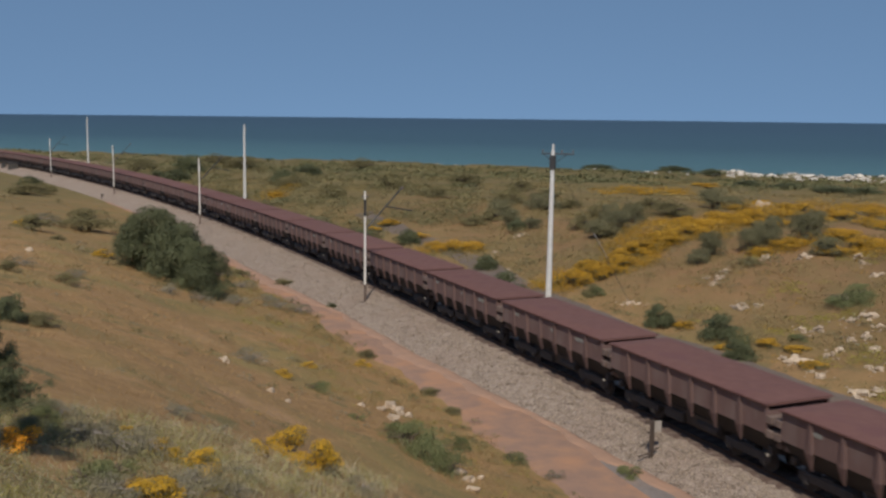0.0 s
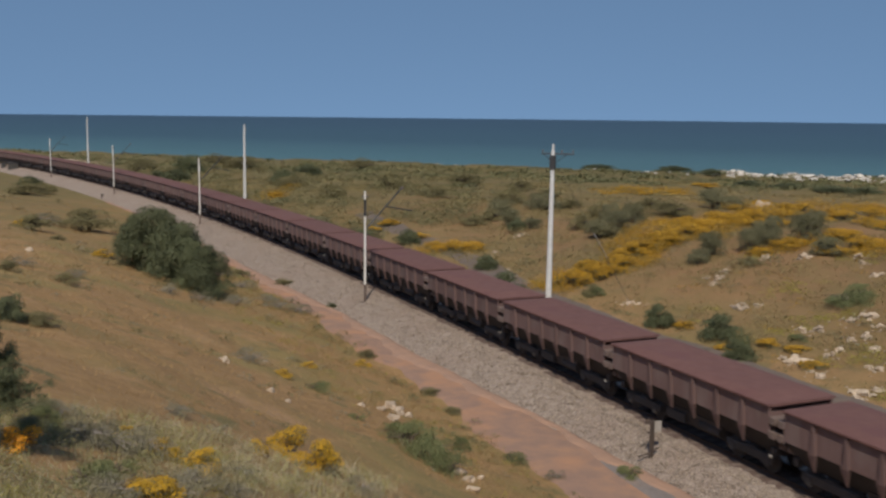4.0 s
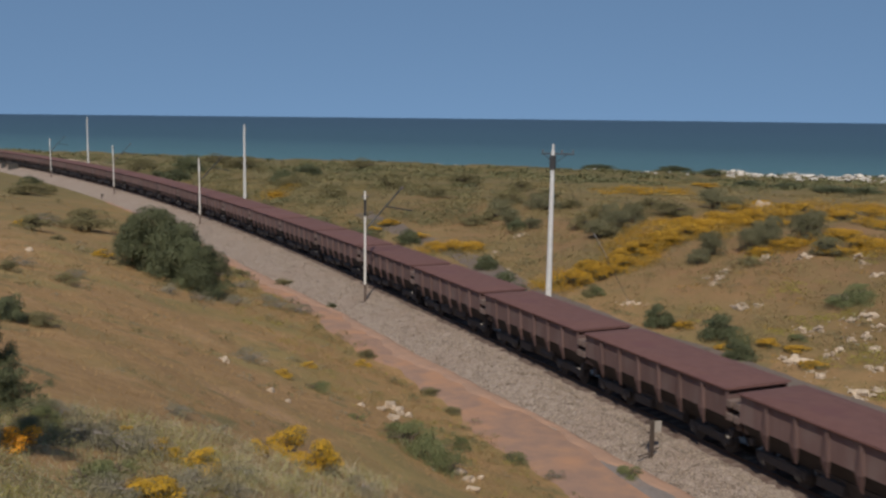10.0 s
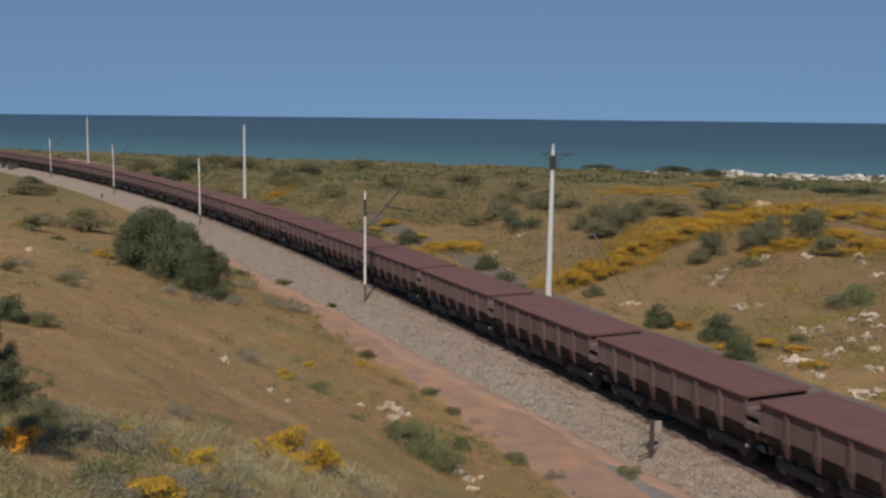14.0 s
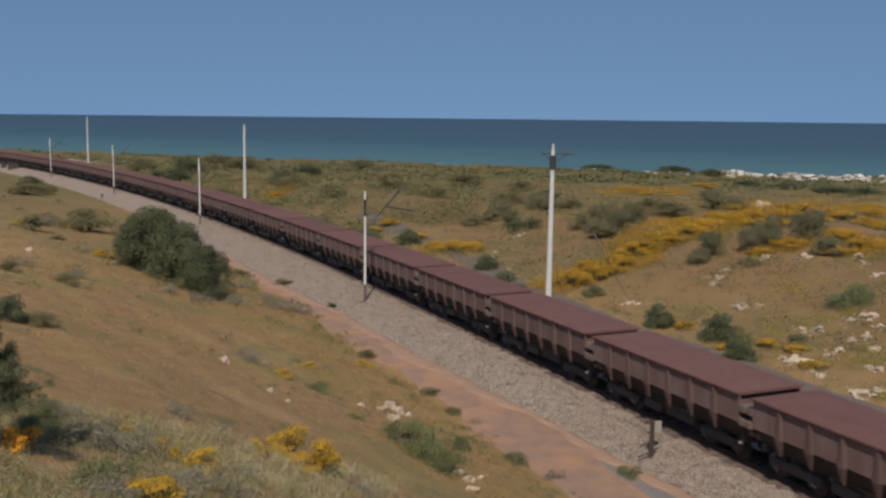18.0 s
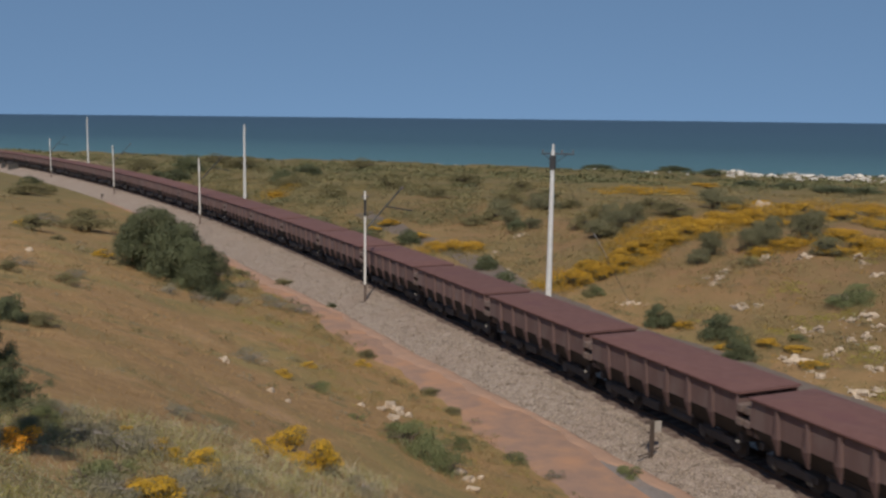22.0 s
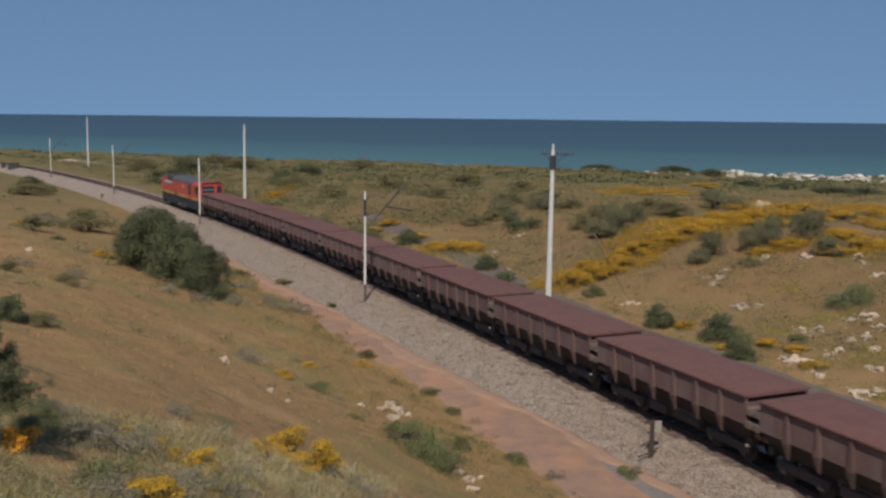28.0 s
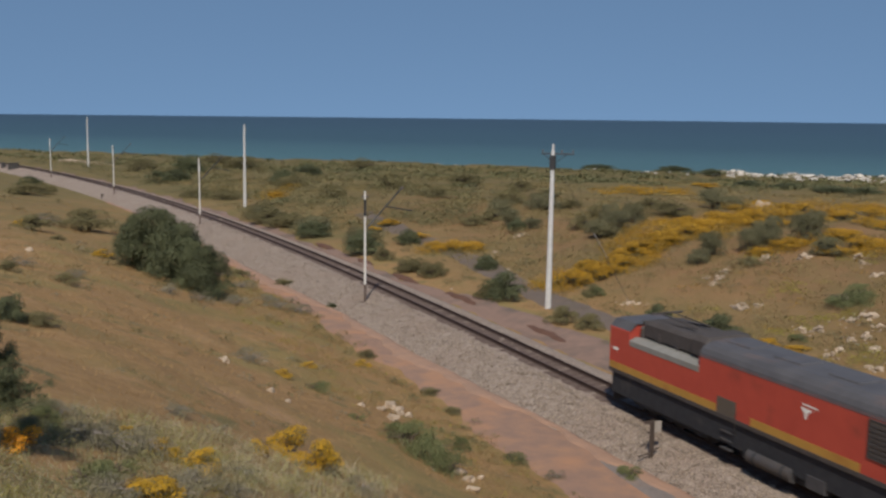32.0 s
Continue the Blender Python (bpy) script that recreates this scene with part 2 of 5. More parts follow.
LOCO_PALE = material("pale_grey_paint", [(0.19, 0.185, 0.17), (0.24, 0.235, 0.22)], 2.0, 0.6, bump=0.03)
WHITE = material("white_paint", [(0.66, 0.65, 0.62), (0.76, 0.75, 0.72)], 4.0, 0.6, bump=0.03)
GLASS = material("dark_window_glass", [(0.012, 0.014, 0.015), (0.02, 0.023, 0.024)], 2.0, 0.08, bump=0.0, spec=0.6)
GLASS_GLEAM = material("pale_blind", [(0.14, 0.17, 0.17), (0.18, 0.21, 0.21)], 3.0, 0.6, bump=0.0)
GRILLE = material("grille", [(0.10, 0.085, 0.07), (0.15, 0.125, 0.1)], 20.0, 0.7, metal=0.3, bump=0.3)
BARK = material("bark", [(0.07, 0.05, 0.035), (0.13, 0.10, 0.075)], 9.0, 0.95, bump=0.4)
TWIG = material("grey_twigs", [(0.20, 0.17, 0.145), (0.31, 0.27, 0.24)], 9.0, 0.95, bump=0.2)
LEAF_DARK = material("dark_leaf", [(0.08, 0.089, 0.045), (0.112, 0.121, 0.06)], 4.0, 0.7, bump=0, per_object=0.15, per_island=0.16, spec=0.25, through_light=0.12)
LEAF_OLIVE = material("olive_leaf", [(0.140, 0.124, 0.060), (0.200, 0.172, 0.084)], 4.0, 0.8, bump=0, per_object=0.2, per_island=0.16, spec=0.2, through_light=0.12)
LEAF_ASH = material("ash_green_leaf", [(0.130, 0.126, 0.070), (0.182, 0.170, 0.098)], 4.0, 0.8, bump=0, per_object=0.15, per_island=0.14, spec=0.15, through_light=0.12)
LEAF_GREEN = material("green_leaf", [(0.132, 0.150, 0.066), (0.190, 0.200, 0.094)], 4.0, 0.75, bump=0, per_object=0.2, per_island=0.16, spec=0.2, through_light=0.12)
LEAF_GREY = material("grey_leaf", [(0.18, 0.162, 0.108), (0.245, 0.218, 0.15)], 4.0, 0.85, bump=0, per_object=0.18, per_island=0.16, spec=0.15, through_light=0.12)
LEAF_COAST = material("coastal_leaf", [(0.105, 0.105, 0.05), (0.155, 0.15, 0.075)], 4.0, 0.8, bump=0, per_island=0.16, spec=0.15, through_light=0.12)
BLADE_GREEN = material("green_blade", [(0.262, 0.252, 0.104), (0.345, 0.318, 0.135)], 1.0, 0.9, bump=0, per_island=0.2, spec=0.1)
BLADE_OLIVE = material("olive_blade", [(0.17, 0.135, 0.062), (0.225, 0.175, 0.08)], 1.0, 0.9, bump=0, per_island=0.15, spec=0.1)
BLADE_GREY = material("grey_blade", [(0.34, 0.290, 0.195), (0.43, 0.365, 0.25)], 1.0, 0.9, bump=0, per_island=0.2, spec=0.1)
PETAL = material("yellow_petal", [(0.47, 0.268, 0.02), (0.57, 0.335, 0.03)], 4.0, 0.8, bump=0, per_object=0.12, per_island=0.35, spec=0.15)
PETAL_GOLD = material("golden_petal", [(0.41, 0.226, 0.022), (0.51, 0.285, 0.028)], 4.0, 0.85, bump=0, per_object=0.16, per_island=0.3, spec=0.1)
PETAL_ORANGE = material("orange_petal", [(0.72, 0.28, 0.02), (0.80, 0.38, 0.03)], 4.0, 0.8, bump=0, per_object=0.1, per_island=0.35, spec=0.15)
LEAF_LIME = material("yellow_green_leaf", [(0.235, 0.215, 0.045), (0.33, 0.285, 0.06)], 4.0, 0.8, bump=0, per_island=0.2, spec=0.15, through_light=0.12)
LEAF_VELD = material("dry_olive_leaf", [(0.215, 0.168, 0.078), (0.275, 0.215, 0.10)], 0.3, 0.85, bump=0, per_island=0.14, spec=0.1, through_light=0.12)
STRAW = material("dry_grass", [(0.285, 0.182, 0.088), (0.345, 0.225, 0.11)], 0.5, 0.95, bump=0, per_island=0.07, spec=0.1)
STONE = material("loose_stone", [(0.21, 0.17, 0.138), (0.32, 0.262, 0.215)], 2.0, 0.95, bump=0.0, per_island=0.32, spec=0.15)
RUST = material("rust_dust", [(0.095, 0.05, 0.036), (0.13, 0.07, 0.05)], 3.0, 0.95, bump=0.3, bump_scale=12)
FOAM = material("sea_foam", [(0.62, 0.62, 0.6), (0.75, 0.75, 0.74)], 0.3, 0.9, bump=0.2)
DUST = material("oily_ore_dust", [(0.072, 0.048, 0.040), (0.108, 0.074, 0.062)], 5.0, 0.9, bump=0.3, bump_scale=14, stain=(0.13, 0.10, 0.085), stain_scale=1.2, stain_lo=0.56)
GREYROAD = material("grey_gravel", [(0.155, 0.132, 0.122), (0.205, 0.175, 0.16)], 3.0, 0.95, bump=0.3, bump_scale=16, stain=(0.25, 0.175, 0.135), stain_scale=0.5, stain_lo=0.56)
TRACK_GREY = material("grey_brown_dirt", [(0.118, 0.092, 0.076), (0.158, 0.122, 0.100)], 1.5, 0.95, bump=0.3, bump_scale=9, stain=(0.17, 0.12, 0.085), stain_scale=0.4, stain_lo=0.56)
LIP = material("orange_soil", [(0.272, 0.174, 0.130), (0.345, 0.212, 0.145)], 1.6, 0.95, bump=0.35, bump_scale=8, stain=(0.26, 0.172, 0.128), stain_scale=0.45, stain_lo=0.54)
CABINET = material("grey_cabinet_paint", [(0.04, 0.038, 0.037), (0.06, 0.057, 0.054)], 2.0, 0.7, bump=0.05, stain=(0.08, 0.065, 0.055), stain_scale=1.5)


# ---- mesh helpers ----
def part(name, bm, mat, parent=None, label="", smooth=False):
    """Links a bmesh as one mesh object, under a thing or a part."""
    me = bpy.data.meshes.new(name)
    bm.to_mesh(me)
    bm.free()
    return mesh_part(name, me, mat, parent, label, smooth)


def mesh_part(name, me, mat, parent=None, label="", smooth=False):
    if mat and not me.materials:
        me.materials.append(mat)
    if smooth:
        me.polygons.foreach_set("use_smooth", [True] * len(me.polygons))
    ob = new(name, me)
    ob.parent = parent
    if label:
        ob["label"] = label
    return ob


def raw_mesh(name, verts, faces):
    me = bpy.data.meshes.new(name)
    v = np.asarray(verts, dtype=np.float32).reshape(-1, 3)
    f = np.asarray(faces, dtype=np.int32)
    k = f.shape[1]
    me.vertices.add(len(v))
    me.vertices.foreach_set("co", v.ravel())
    me.loops.add(f.size)
    me.loops.foreach_set("vertex_index", f.ravel())
    me.polygons.add(len(f))
    me.polygons.foreach_set("loop_start", np.arange(0, f.size, k, dtype=np.int32))
    me.polygons.foreach_set("loop_total", np.full(len(f), k, dtype=np.int32))
    me.update(calc_edges=True)
    me.validate()
    return me


def add_box(bm, x0, x1, y0, y1, z0, z1, bevel=0.0):
    res = bmesh.ops.create_cube(bm, size=1.0, matrix=Matrix.Translation(((x0 + x1) / 2, (y0 + y1) / 2, (z0 + z1) / 2))
                                @ Matrix.Diagonal((x1 - x0, y1 - y0, z1 - z0, 1)))
    if bevel:
        edges = list({e for v in res["verts"] for e in v.link_edges})
        bmesh.ops.bevel(bm, geom=edges, offset=bevel, segments=1, affect="EDGES")
    return bm


def box(x0, x1, y0, y1, z0, z1, bevel=0.0):
    return add_box(bmesh.new(), x0, x1, y0, y1, z0, z1, bevel)


def add_rod(bm, a, b, r0, r1=None, sides=8):
    a, b = Vector(a), Vector(b)
    q = (b - a).to_track_quat("Z", "Y").to_matrix().to_4x4()
    bmesh.ops.create_cone(bm, cap_ends=True, segments=sides, radius1=r0, radius2=r0 if r1 is None else r1, depth=(b - a).length,
                          matrix=Matrix.Translation((a + b) / 2) @ q)
    return bm


def rod(a, b, r0, r1=None, sides=8):
    return add_rod(bmesh.new(), a, b, r0, r1, sides)


def prism(profile, x0, x1):
    """A closed profile of (y, z), drawn out along x."""
    bm = bmesh.new()
    ends = [[bm.verts.new((x, y, z)) for y, z in profile] for x in (x0, x1)]
    k = len(profile)
    for i in range(k):
        bm.faces.new((ends[0][i], ends[0][(i + 1) % k], ends[1][(i + 1) % k], ends[1][i]))
    bm.faces.new(ends[0][::-1])
    bm.faces.new(ends[1])
    bmesh.ops.recalc_face_normals(bm, faces=bm.faces)
    return bm


def empty(name, m, label, category, group="", kind=""):
    ob = new(name)
    ob.empty_display_size = 0.3
    ob.matrix_world = m
    return tagged(ob, label, category, group, kind)


# ---- the plan: line of the track and lie of the land ----
HEADING = 0.40876           # the straight track's bearing to the y axis
ALONG = (math.sin(HEADING), -math.cos(HEADING))
ACROSS = (math.cos(HEADING), math.sin(HEADING))
OFFSET = 25.0986            # from the hilltop to the track's centre line
BEND_AT, BEND_R = -50.0, 820.0
SEA_Z = -4.0


def track_place(s, lat=0.0):
    """The point lat metres beyond the centre line at s metres along it, and the line's direction there."""
    a, l = s, lat
    turn = 0.0
    if s < BEND_AT:
        turn = (BEND_AT - s) / BEND_R
        a = BEND_AT - (BEND_R + lat) * math.sin(turn)
        l = (BEND_R + lat) * math.cos(turn) - BEND_R
    l += OFFSET
    ang = math.atan2(ALONG[1], ALONG[0]) + turn
    return (a * ALONG[0] + l * ACROSS[0], a * ALONG[1] + l * ACROSS[1], ang)


def track_coords(x, y):
    s = x * ALONG[0] + y * ALONG[1]
    l = x * ACROSS[0] + y * ACROSS[1] - OFFSET
    r = np.hypot(s - BEND_AT, l + BEND_R)
    bent = s < BEND_AT
    s2 = np.where(bent, BEND_AT - BEND_R * np.arctan2(BEND_AT - s, l + BEND_R), s)
    return s2, np.where(bent, r - BEND_R, l)


def smooth_step(a, b, t):
    u = np.clip((t - a) / (b - a), 0, 1)
    return u * u * (3 - 2 * u)


def waves(x, y, size, seed):
    """Smooth uneven swell, about -1 to 1."""
    g = np.random.RandomState(seed)
    out = np.zeros_like(np.asarray(x, dtype=float))
    for i in range(6):
        a = g.uniform(0, 6.283)
        k = 6.283 / (size * g.uniform(0.6, 1.6))
        out = out + np.sin(k * (x * math.cos(a) + y * math.sin(a)) + g.uniform(0, 6.283))
    return out / 3.0


def toe_near(s):
    return np.interp(s, [-300, -150, -88, -64, -54, -40, -28, 0], [-5.6, -5.8, -6.1, -5.1, -4.7, -4.0, -3.3, -3.1])


def ground_z(x, y):
    x, y = np.asarray(x, dtype=float), np.asarray(y, dtype=float)
    s, lat = track_coords(x, y)
    # the hill that the view is from falls away along the line
    hill = np.interp(s, [-900, -300, -200, -150, -100, -70, -40, -20, 0, 40, 120, 300], [3, 1.6, 1.9, 2.5, 3.7, 4.7, 7.2, 9.6, 11.7, 11, 7, 4])
    t = np.clip((-lat - 7.2) / 17.8, 0, None)
    near = -1.05 + hill * t ** 1.15 * (1 + (t / 1.15) ** 6) ** -0.1917
    near = near + np.clip(t * 3, 0, 1) * (0.10 * waves(x, y, 7, 3) + 0.045 * waves(x, y, 2.6, 4))
    # beyond the track: cess, dirt road, bank, rolling veld, down to the shore
    bank = smooth_step(11, 30, lat)
    coast = y - (318 - 0.45 * x)
    inland = smooth_step(-20, -230, coast)
    far = -0.85 + 0.35 * smooth_step(3.5, 6, lat) + bank * (1.6 * inland + 0.3)
    far = far + 3.6 * np.exp(-((x - 52) / 30) ** 2 - ((y - 74) / 26) ** 2) * smooth_step(9, 24, lat)
    far = far + bank * (0.45 * waves(x, y, 24, 7) + 0.16 * waves(x, y, 6, 8)) + 0.05 * waves(x, y, 3, 9)
    far = far - 2.6 * smooth_step(-200, -25, coast) * bank
    z = np.where(lat < 0, near, far)
    return z - smooth_step(-8, 40, coast) * (z + 8.0)


def on_ground(x, y, sink=0.0):
    return float(ground_z(np.array([x]), np.array([y]))[0]) - sink


def at_track(s, lat=0.0, z=0.0):
    x, y, a = track_place(s, lat)
    return Matrix.Translation((x, y, z)) @ Matrix.Rotation(a, 4, "Z")


# ---- the large structure ----
def ground():
    view = np.radians(np.concatenate([np.arange(-31, 31.01, 0.15), np.arange(34, 329, 3.0)]))
    radii = np.concatenate([[0.0], 2.0 * 1.0125 ** np.arange(0, 627)])
    aa, rr = np.meshgrid(view, radii)
    x, y = rr * np.sin(aa), rr * np.cos(aa)
    z = ground_z(x, y)
    n, k = len(radii), len(view)
    i, j = np.meshgrid(np.arange(n - 1), np.arange(k), indexing="ij")
    a = (i * k + j).ravel()
    b = (i * k + (j + 1) % k).ravel()
    f = np.stack([a, a + k, b + k, b], 1)
    me = raw_mesh("ground", np.stack([x, y, z], -1), f)
    ob = mesh_part("ground", me, VELD, smooth=True)
    tagged(ob, "dry straw-brown veld with olive patches rolling down to the sea", "ground", kind="structure")


def water():
    ang = np.linspace(0, 2 * np.pi, 181)[:-1]
    radii = np.array([150, 300, 600, 1200, 2400, 4850.0])
    v = [(r * math.sin(a), r * math.cos(a), SEA_Z) for r in radii for a in ang]
    k = len(ang)
    f = [(i * k + j, i * k + (j + 1) % k, (i + 1) * k + (j + 1) % k, (i + 1) * k + j) for i in range(len(radii) - 1) for j in range(k)]
    ob = mesh_part("water", raw_mesh("water", v, f), SEA)
    tagged(ob, "deep blue sea, turquoise along the shore", "sea", kind="structure")


def sweep(name, rows, profile_at, mat, lift_noise=0.0, seed=1, parent=None, label="", smooth=False):
    """A strip along the track: profile_at(s) gives the (lat, z) points across it."""
    g = np.random.RandomState(seed)
    verts = []
    for s in rows:
        pts = profile_at(s)
        for lat, z in pts:
            x, y, _ = track_place(s, lat)
            verts.append((x, y, z))
    k = len(pts)
    v = np.array(verts)
    if lift_noise:
        v += g.normal(0, lift_noise, v.shape)
    f = [(i * k + j, (i + 1) * k + j, (i + 1) * k + j + 1, i * k + j + 1) for i in range(len(rows) - 1) for j in range(k - 1)]
    return mesh_part(name, raw_mesh(name, v, f), mat, parent, label, smooth)


NEAR_ROWS = np.concatenate([np.arange(-900, -275, 12.5), np.arange(-275, -110, 1.0), np.arange(-110, 10, 0.3), np.arange(10, 900, 15.0)])
FAR_ROWS = np.concatenate([np.arange(-900, -275, 12.5), np.arange(-275, 10, 1.5), np.arange(10, 900, 15.0)])


def lateral_z(s, lat):
    x, y, _ = track_place(s, lat)
    return on_ground(x, y)


def strip_on_ground(lats, lift):
    """Profile of a strip that lies on the land, its edges tucked just under it."""
    def profile(s):
        out = []
        ls = lats(s)
        for i, lat in enumerate(ls):
            edge = i in (0, len(ls) - 1)
            out.append((lat, lateral_z(s, lat) + (-0.12 if edge else lift)))
        return out
    return profile


def trackbed():
    def profile(s):
        toe = float(toe_near(s))
        side = [(toe + (-1.8 - toe) * t, -1.1 + 0.86 * t) for t in np.linspace(0, 1, 12)]
        return side + [(-1.2, -0.22), (-0.4, -0.21), (0.4, -0.21), (1.2, -0.22), (1.8, -0.24)] + [(1.8 + 1.6 * t, -0.24 - 0.72 * t) for t in (0.3, 0.65, 1.0)]
    ob = sweep("trackbed", NEAR_ROWS, profile, BALLAST, 0.022, 5)
    tagged(ob, "grey-brown crushed-stone ballast bed under the rails", "ballast", kind="structure")

    # rails and sleepers belong to one track
    track = empty("railway_track", Matrix(), "narrow-gauge track, dark steel rails on concrete sleepers", "railway track", kind="structure")
    for side in (-0.5675, 0.5675):
        prof = [(-0.075, -0.16), (-0.075, -0.145), (-0.012, -0.12), (-0.012, -0.045), (-0.036, -0.035), (-0.036, 0.0),
                (0.036, 0.0), (0.036, -0.035), (0.012, -0.045), (0.012, -0.12), (0.075, -0.145), (0.075, -0.16)]
        sweep("rail", np.concatenate([np.arange(-900, -275, 12.5), np.arange(-275, 10, 2.0), np.arange(10, 900, 30.0)]),
              lambda s: [(side + a, z) for a, z in prof], RAIL, parent=track)
    bm = prism([(-1.05, -0.36), (-1.05, -0.21), (-0.95, -0.18), (0.95, -0.18), (1.05, -0.21), (1.05, -0.36)], -0.13, 0.13)
    sl = part("sleeper", bm, SLEEPER, track)
    g = random.Random(4)
    first = True
    for i in range(300):
        m = at_track(-6 - 0.65 * i)
        m = m @ pose(g.uniform(-0.02, 0.02), g.uniform(-0.02, 0.02), 0, 0, 0, g.uniform(-0.6, 0.6))
        if not first:
            sl = new("sleeper", sl.data)
            sl.parent = track
        sl.matrix_local = m
        first = False
    verts, faces = [], []
    prof = [(-1.05, -0.21), (-0.95, -0.18), (0.95, -0.18), (1.05, -0.21)]
    for i in range(300, 430):
        m = at_track(-6 - 0.65 * i)
        b = len(verts)
        verts += [tuple(m @ Vector((xx, yy, zz))) for xx in (-0.13, 0.13) for yy, zz in prof]
        faces += [(b + j, b + j + 1, b + 5 + j, b + 4 + j) for j in range(3)]
    tagged(mesh_part("distant_sleepers", raw_mesh("distant_sleepers", verts, faces), SLEEPER, track), kind="stuff")


def rail_dust():
    for i, side in enumerate((-0.5675, 0.5675)):
        def lats(s):
            w = 0.17 + 0.03 * math.sin(s * 1.7 + i) + 0.02 * math.sin(s * 4.1)
            return [(side - w, -0.23), (side - w * 0.7, -0.176), (side + w * 0.7, -0.176), (side + w, -0.23)]
        ob = sweep("dust_strip", np.concatenate([np.arange(-900, -275, 12.5), np.arange(-275, 10, 0.8), np.arange(10, 900, 30.0)]), lats, DUST)
        tagged(ob, "dark oily ore dust along the rail", "ore dust", kind="structure")
    def bed(s):
        w = 1.12 + 0.05 * math.sin(s * 1.1) + 0.04 * math.sin(s * 3.3)
        return [(-w, -0.225), (-w * 0.8, -0.192), (0, -0.19), (w * 0.8, -0.192), (w, -0.225)]
    ob = sweep("dust_bed", np.concatenate([np.arange(-900, -275, 12.5), np.arange(-275, 10, 0.8), np.arange(10, 900, 30.0)]), bed, BED)
    tagged(ob, "brown ore-stained ballast between the rails", "ore dust", kind="structure")
    ob = sweep("gravel_patch", np.arange(-37, 40, 0.5), strip_on_ground(lambda s: [float(toe_near(s)) + 0.3 - (2.4 + 0.4 * math.sin(s * 0.5)) * float(smooth_step(-37, -27, s)) * t for t in np.linspace(0, 1, 6)], 0.085), GREYROAD, smooth=True)
    tagged(ob, "grey gravel at the foot of the ballast", "gravel", kind="structure")


def equipment_cabinet(x, y, w, d, h, turn):
    z = on_ground(x, y)
    t = empty("equipment_cabinet", pose(x, y, z, 0, 0, turn), "dark grey trackside equipment cabinet", "cabinet", "cabinets by the line")
    part("plinth", box(-w / 2 - 0.1, w / 2 + 0.1, -d / 2 - 0.1, d / 2 + 0.1, -0.4, 0.15, 0.02), SLEEPER, t)
    part("case", box(-w / 2, w / 2, -d / 2, d / 2, 0.15, h, 0.03), CABINET, t)
    part("roof", prism([(-d / 2 - 0.1, h), (0, h + 0.12), (d / 2 + 0.1, h)], -w / 2 - 0.1, w / 2 + 0.1), CABINET, t)
    for sx in (-0.25, 0.25):
        dr = part("door", box(w * sx - w * 0.22, w * sx + w * 0.22, -d / 2 - 0.03, -d / 2, 0.3, h - 0.15, 0.01), CABINET, t)
        part("handle", box(w * sx + 0.1, w * sx + 0.14, -d / 2 - 0.07, -d / 2 - 0.03, h * 0.5, h * 0.6), DARKSTEEL, dr)


def stub_post(x, y, h):
    z = on_ground(x, y)
    t = empty("stub_post", pose(x, y, z, 0, 6, 20), "short dark weathered post at the ballast's edge", "post")
    part("shaft", rod((0, 0, -0.3), (0, 0, h), 0.09, 0.07, 8), POST, t)
    part("crosspiece", box(-0.2, 0.3, -0.05, 0.05, h * 0.7, h * 0.86, 0.01), POST, t)


def roads():
    def near_lats(s):
        toe = float(toe_near(s)) + 0.35
        edge = -7.3 - 0.35 * math.sin(s * 0.31) - 0.22 * math.sin(s * 0.83 + 1) - 0.12 * math.sin(s * 2.1)
        edge = edge + (toe - 0.5 - edge) * float(smooth_step(-84, -130, s))
        return [toe + (edge - toe) * t for t in np.linspace(0, 1, 9)]
    ob = sweep("service_road", NEAR_ROWS[(NEAR_ROWS > -160) & (NEAR_ROWS < 700)], strip_on_ground(near_lats, 0.06), ROAD, smooth=True)
    tagged(ob, "reddish-pink dirt service road beside the ballast", "dirt road", kind="structure")

    def lip_lats(s):
        toe = float(toe_near(s)) + 0.3
        w = (0.9 + 0.45 * math.sin(s * 0.23 + 0.6) + 0.25 * math.sin(s * 0.71) + 0.15 * math.sin(s * 2.3)) * float(smooth_step(-112, -84, s)) + 0.15
        return [toe - w * t for t in np.linspace(0, 1, 6)]
    ob = sweep("soil_lip", NEAR_ROWS[(NEAR_ROWS > -115) & (NEAR_ROWS < 200)], strip_on_ground(lip_lats, 0.13), LIP, smooth=True)
    tagged(ob, "low lip of orange soil along the ballast's foot", "soil", kind="structure")

    def cess_lats(s):
        edge = 6.9 - 2.5 * float(smooth_step(-52, -72, s)) + 0.45 * math.sin(s * 0.27) + 0.3 * math.sin(s * 0.9 + 2) + 0.15 * math.sin(s * 2.3)
        return [3.0 + (edge - 3.0) * t for t in np.linspace(0, 1, 6)]
    ob = sweep("cess", FAR_ROWS, strip_on_ground(cess_lats, 0.10), CESS, smooth=True)
    tagged(ob, "pale pink dirt shoulder along the far rail", "track shoulder", kind="structure")

    def road_lats(s):
        a = float(np.interp(s, [-125, -95, -77, -62, -50, 60], [19.5, 14.8, 12.4, 10.3, 9.4, 9.4])) + 0.3 * math.sin(s * 0.13)
        w = 1.7 + 0.25 * math.sin(s * 0.4)
        return [a - w + 2 * w * t for t in np.linspace(0, 1, 6)]
    ob = sweep("dirt_track", FAR_ROWS[(FAR_ROWS > -118) & (FAR_ROWS < 60)], strip_on_ground(road_lats, 0.09), TRACK_GREY, smooth=True)
    tagged(ob, "grey-brown vehicle track below the bank", "dirt track", kind="structure")


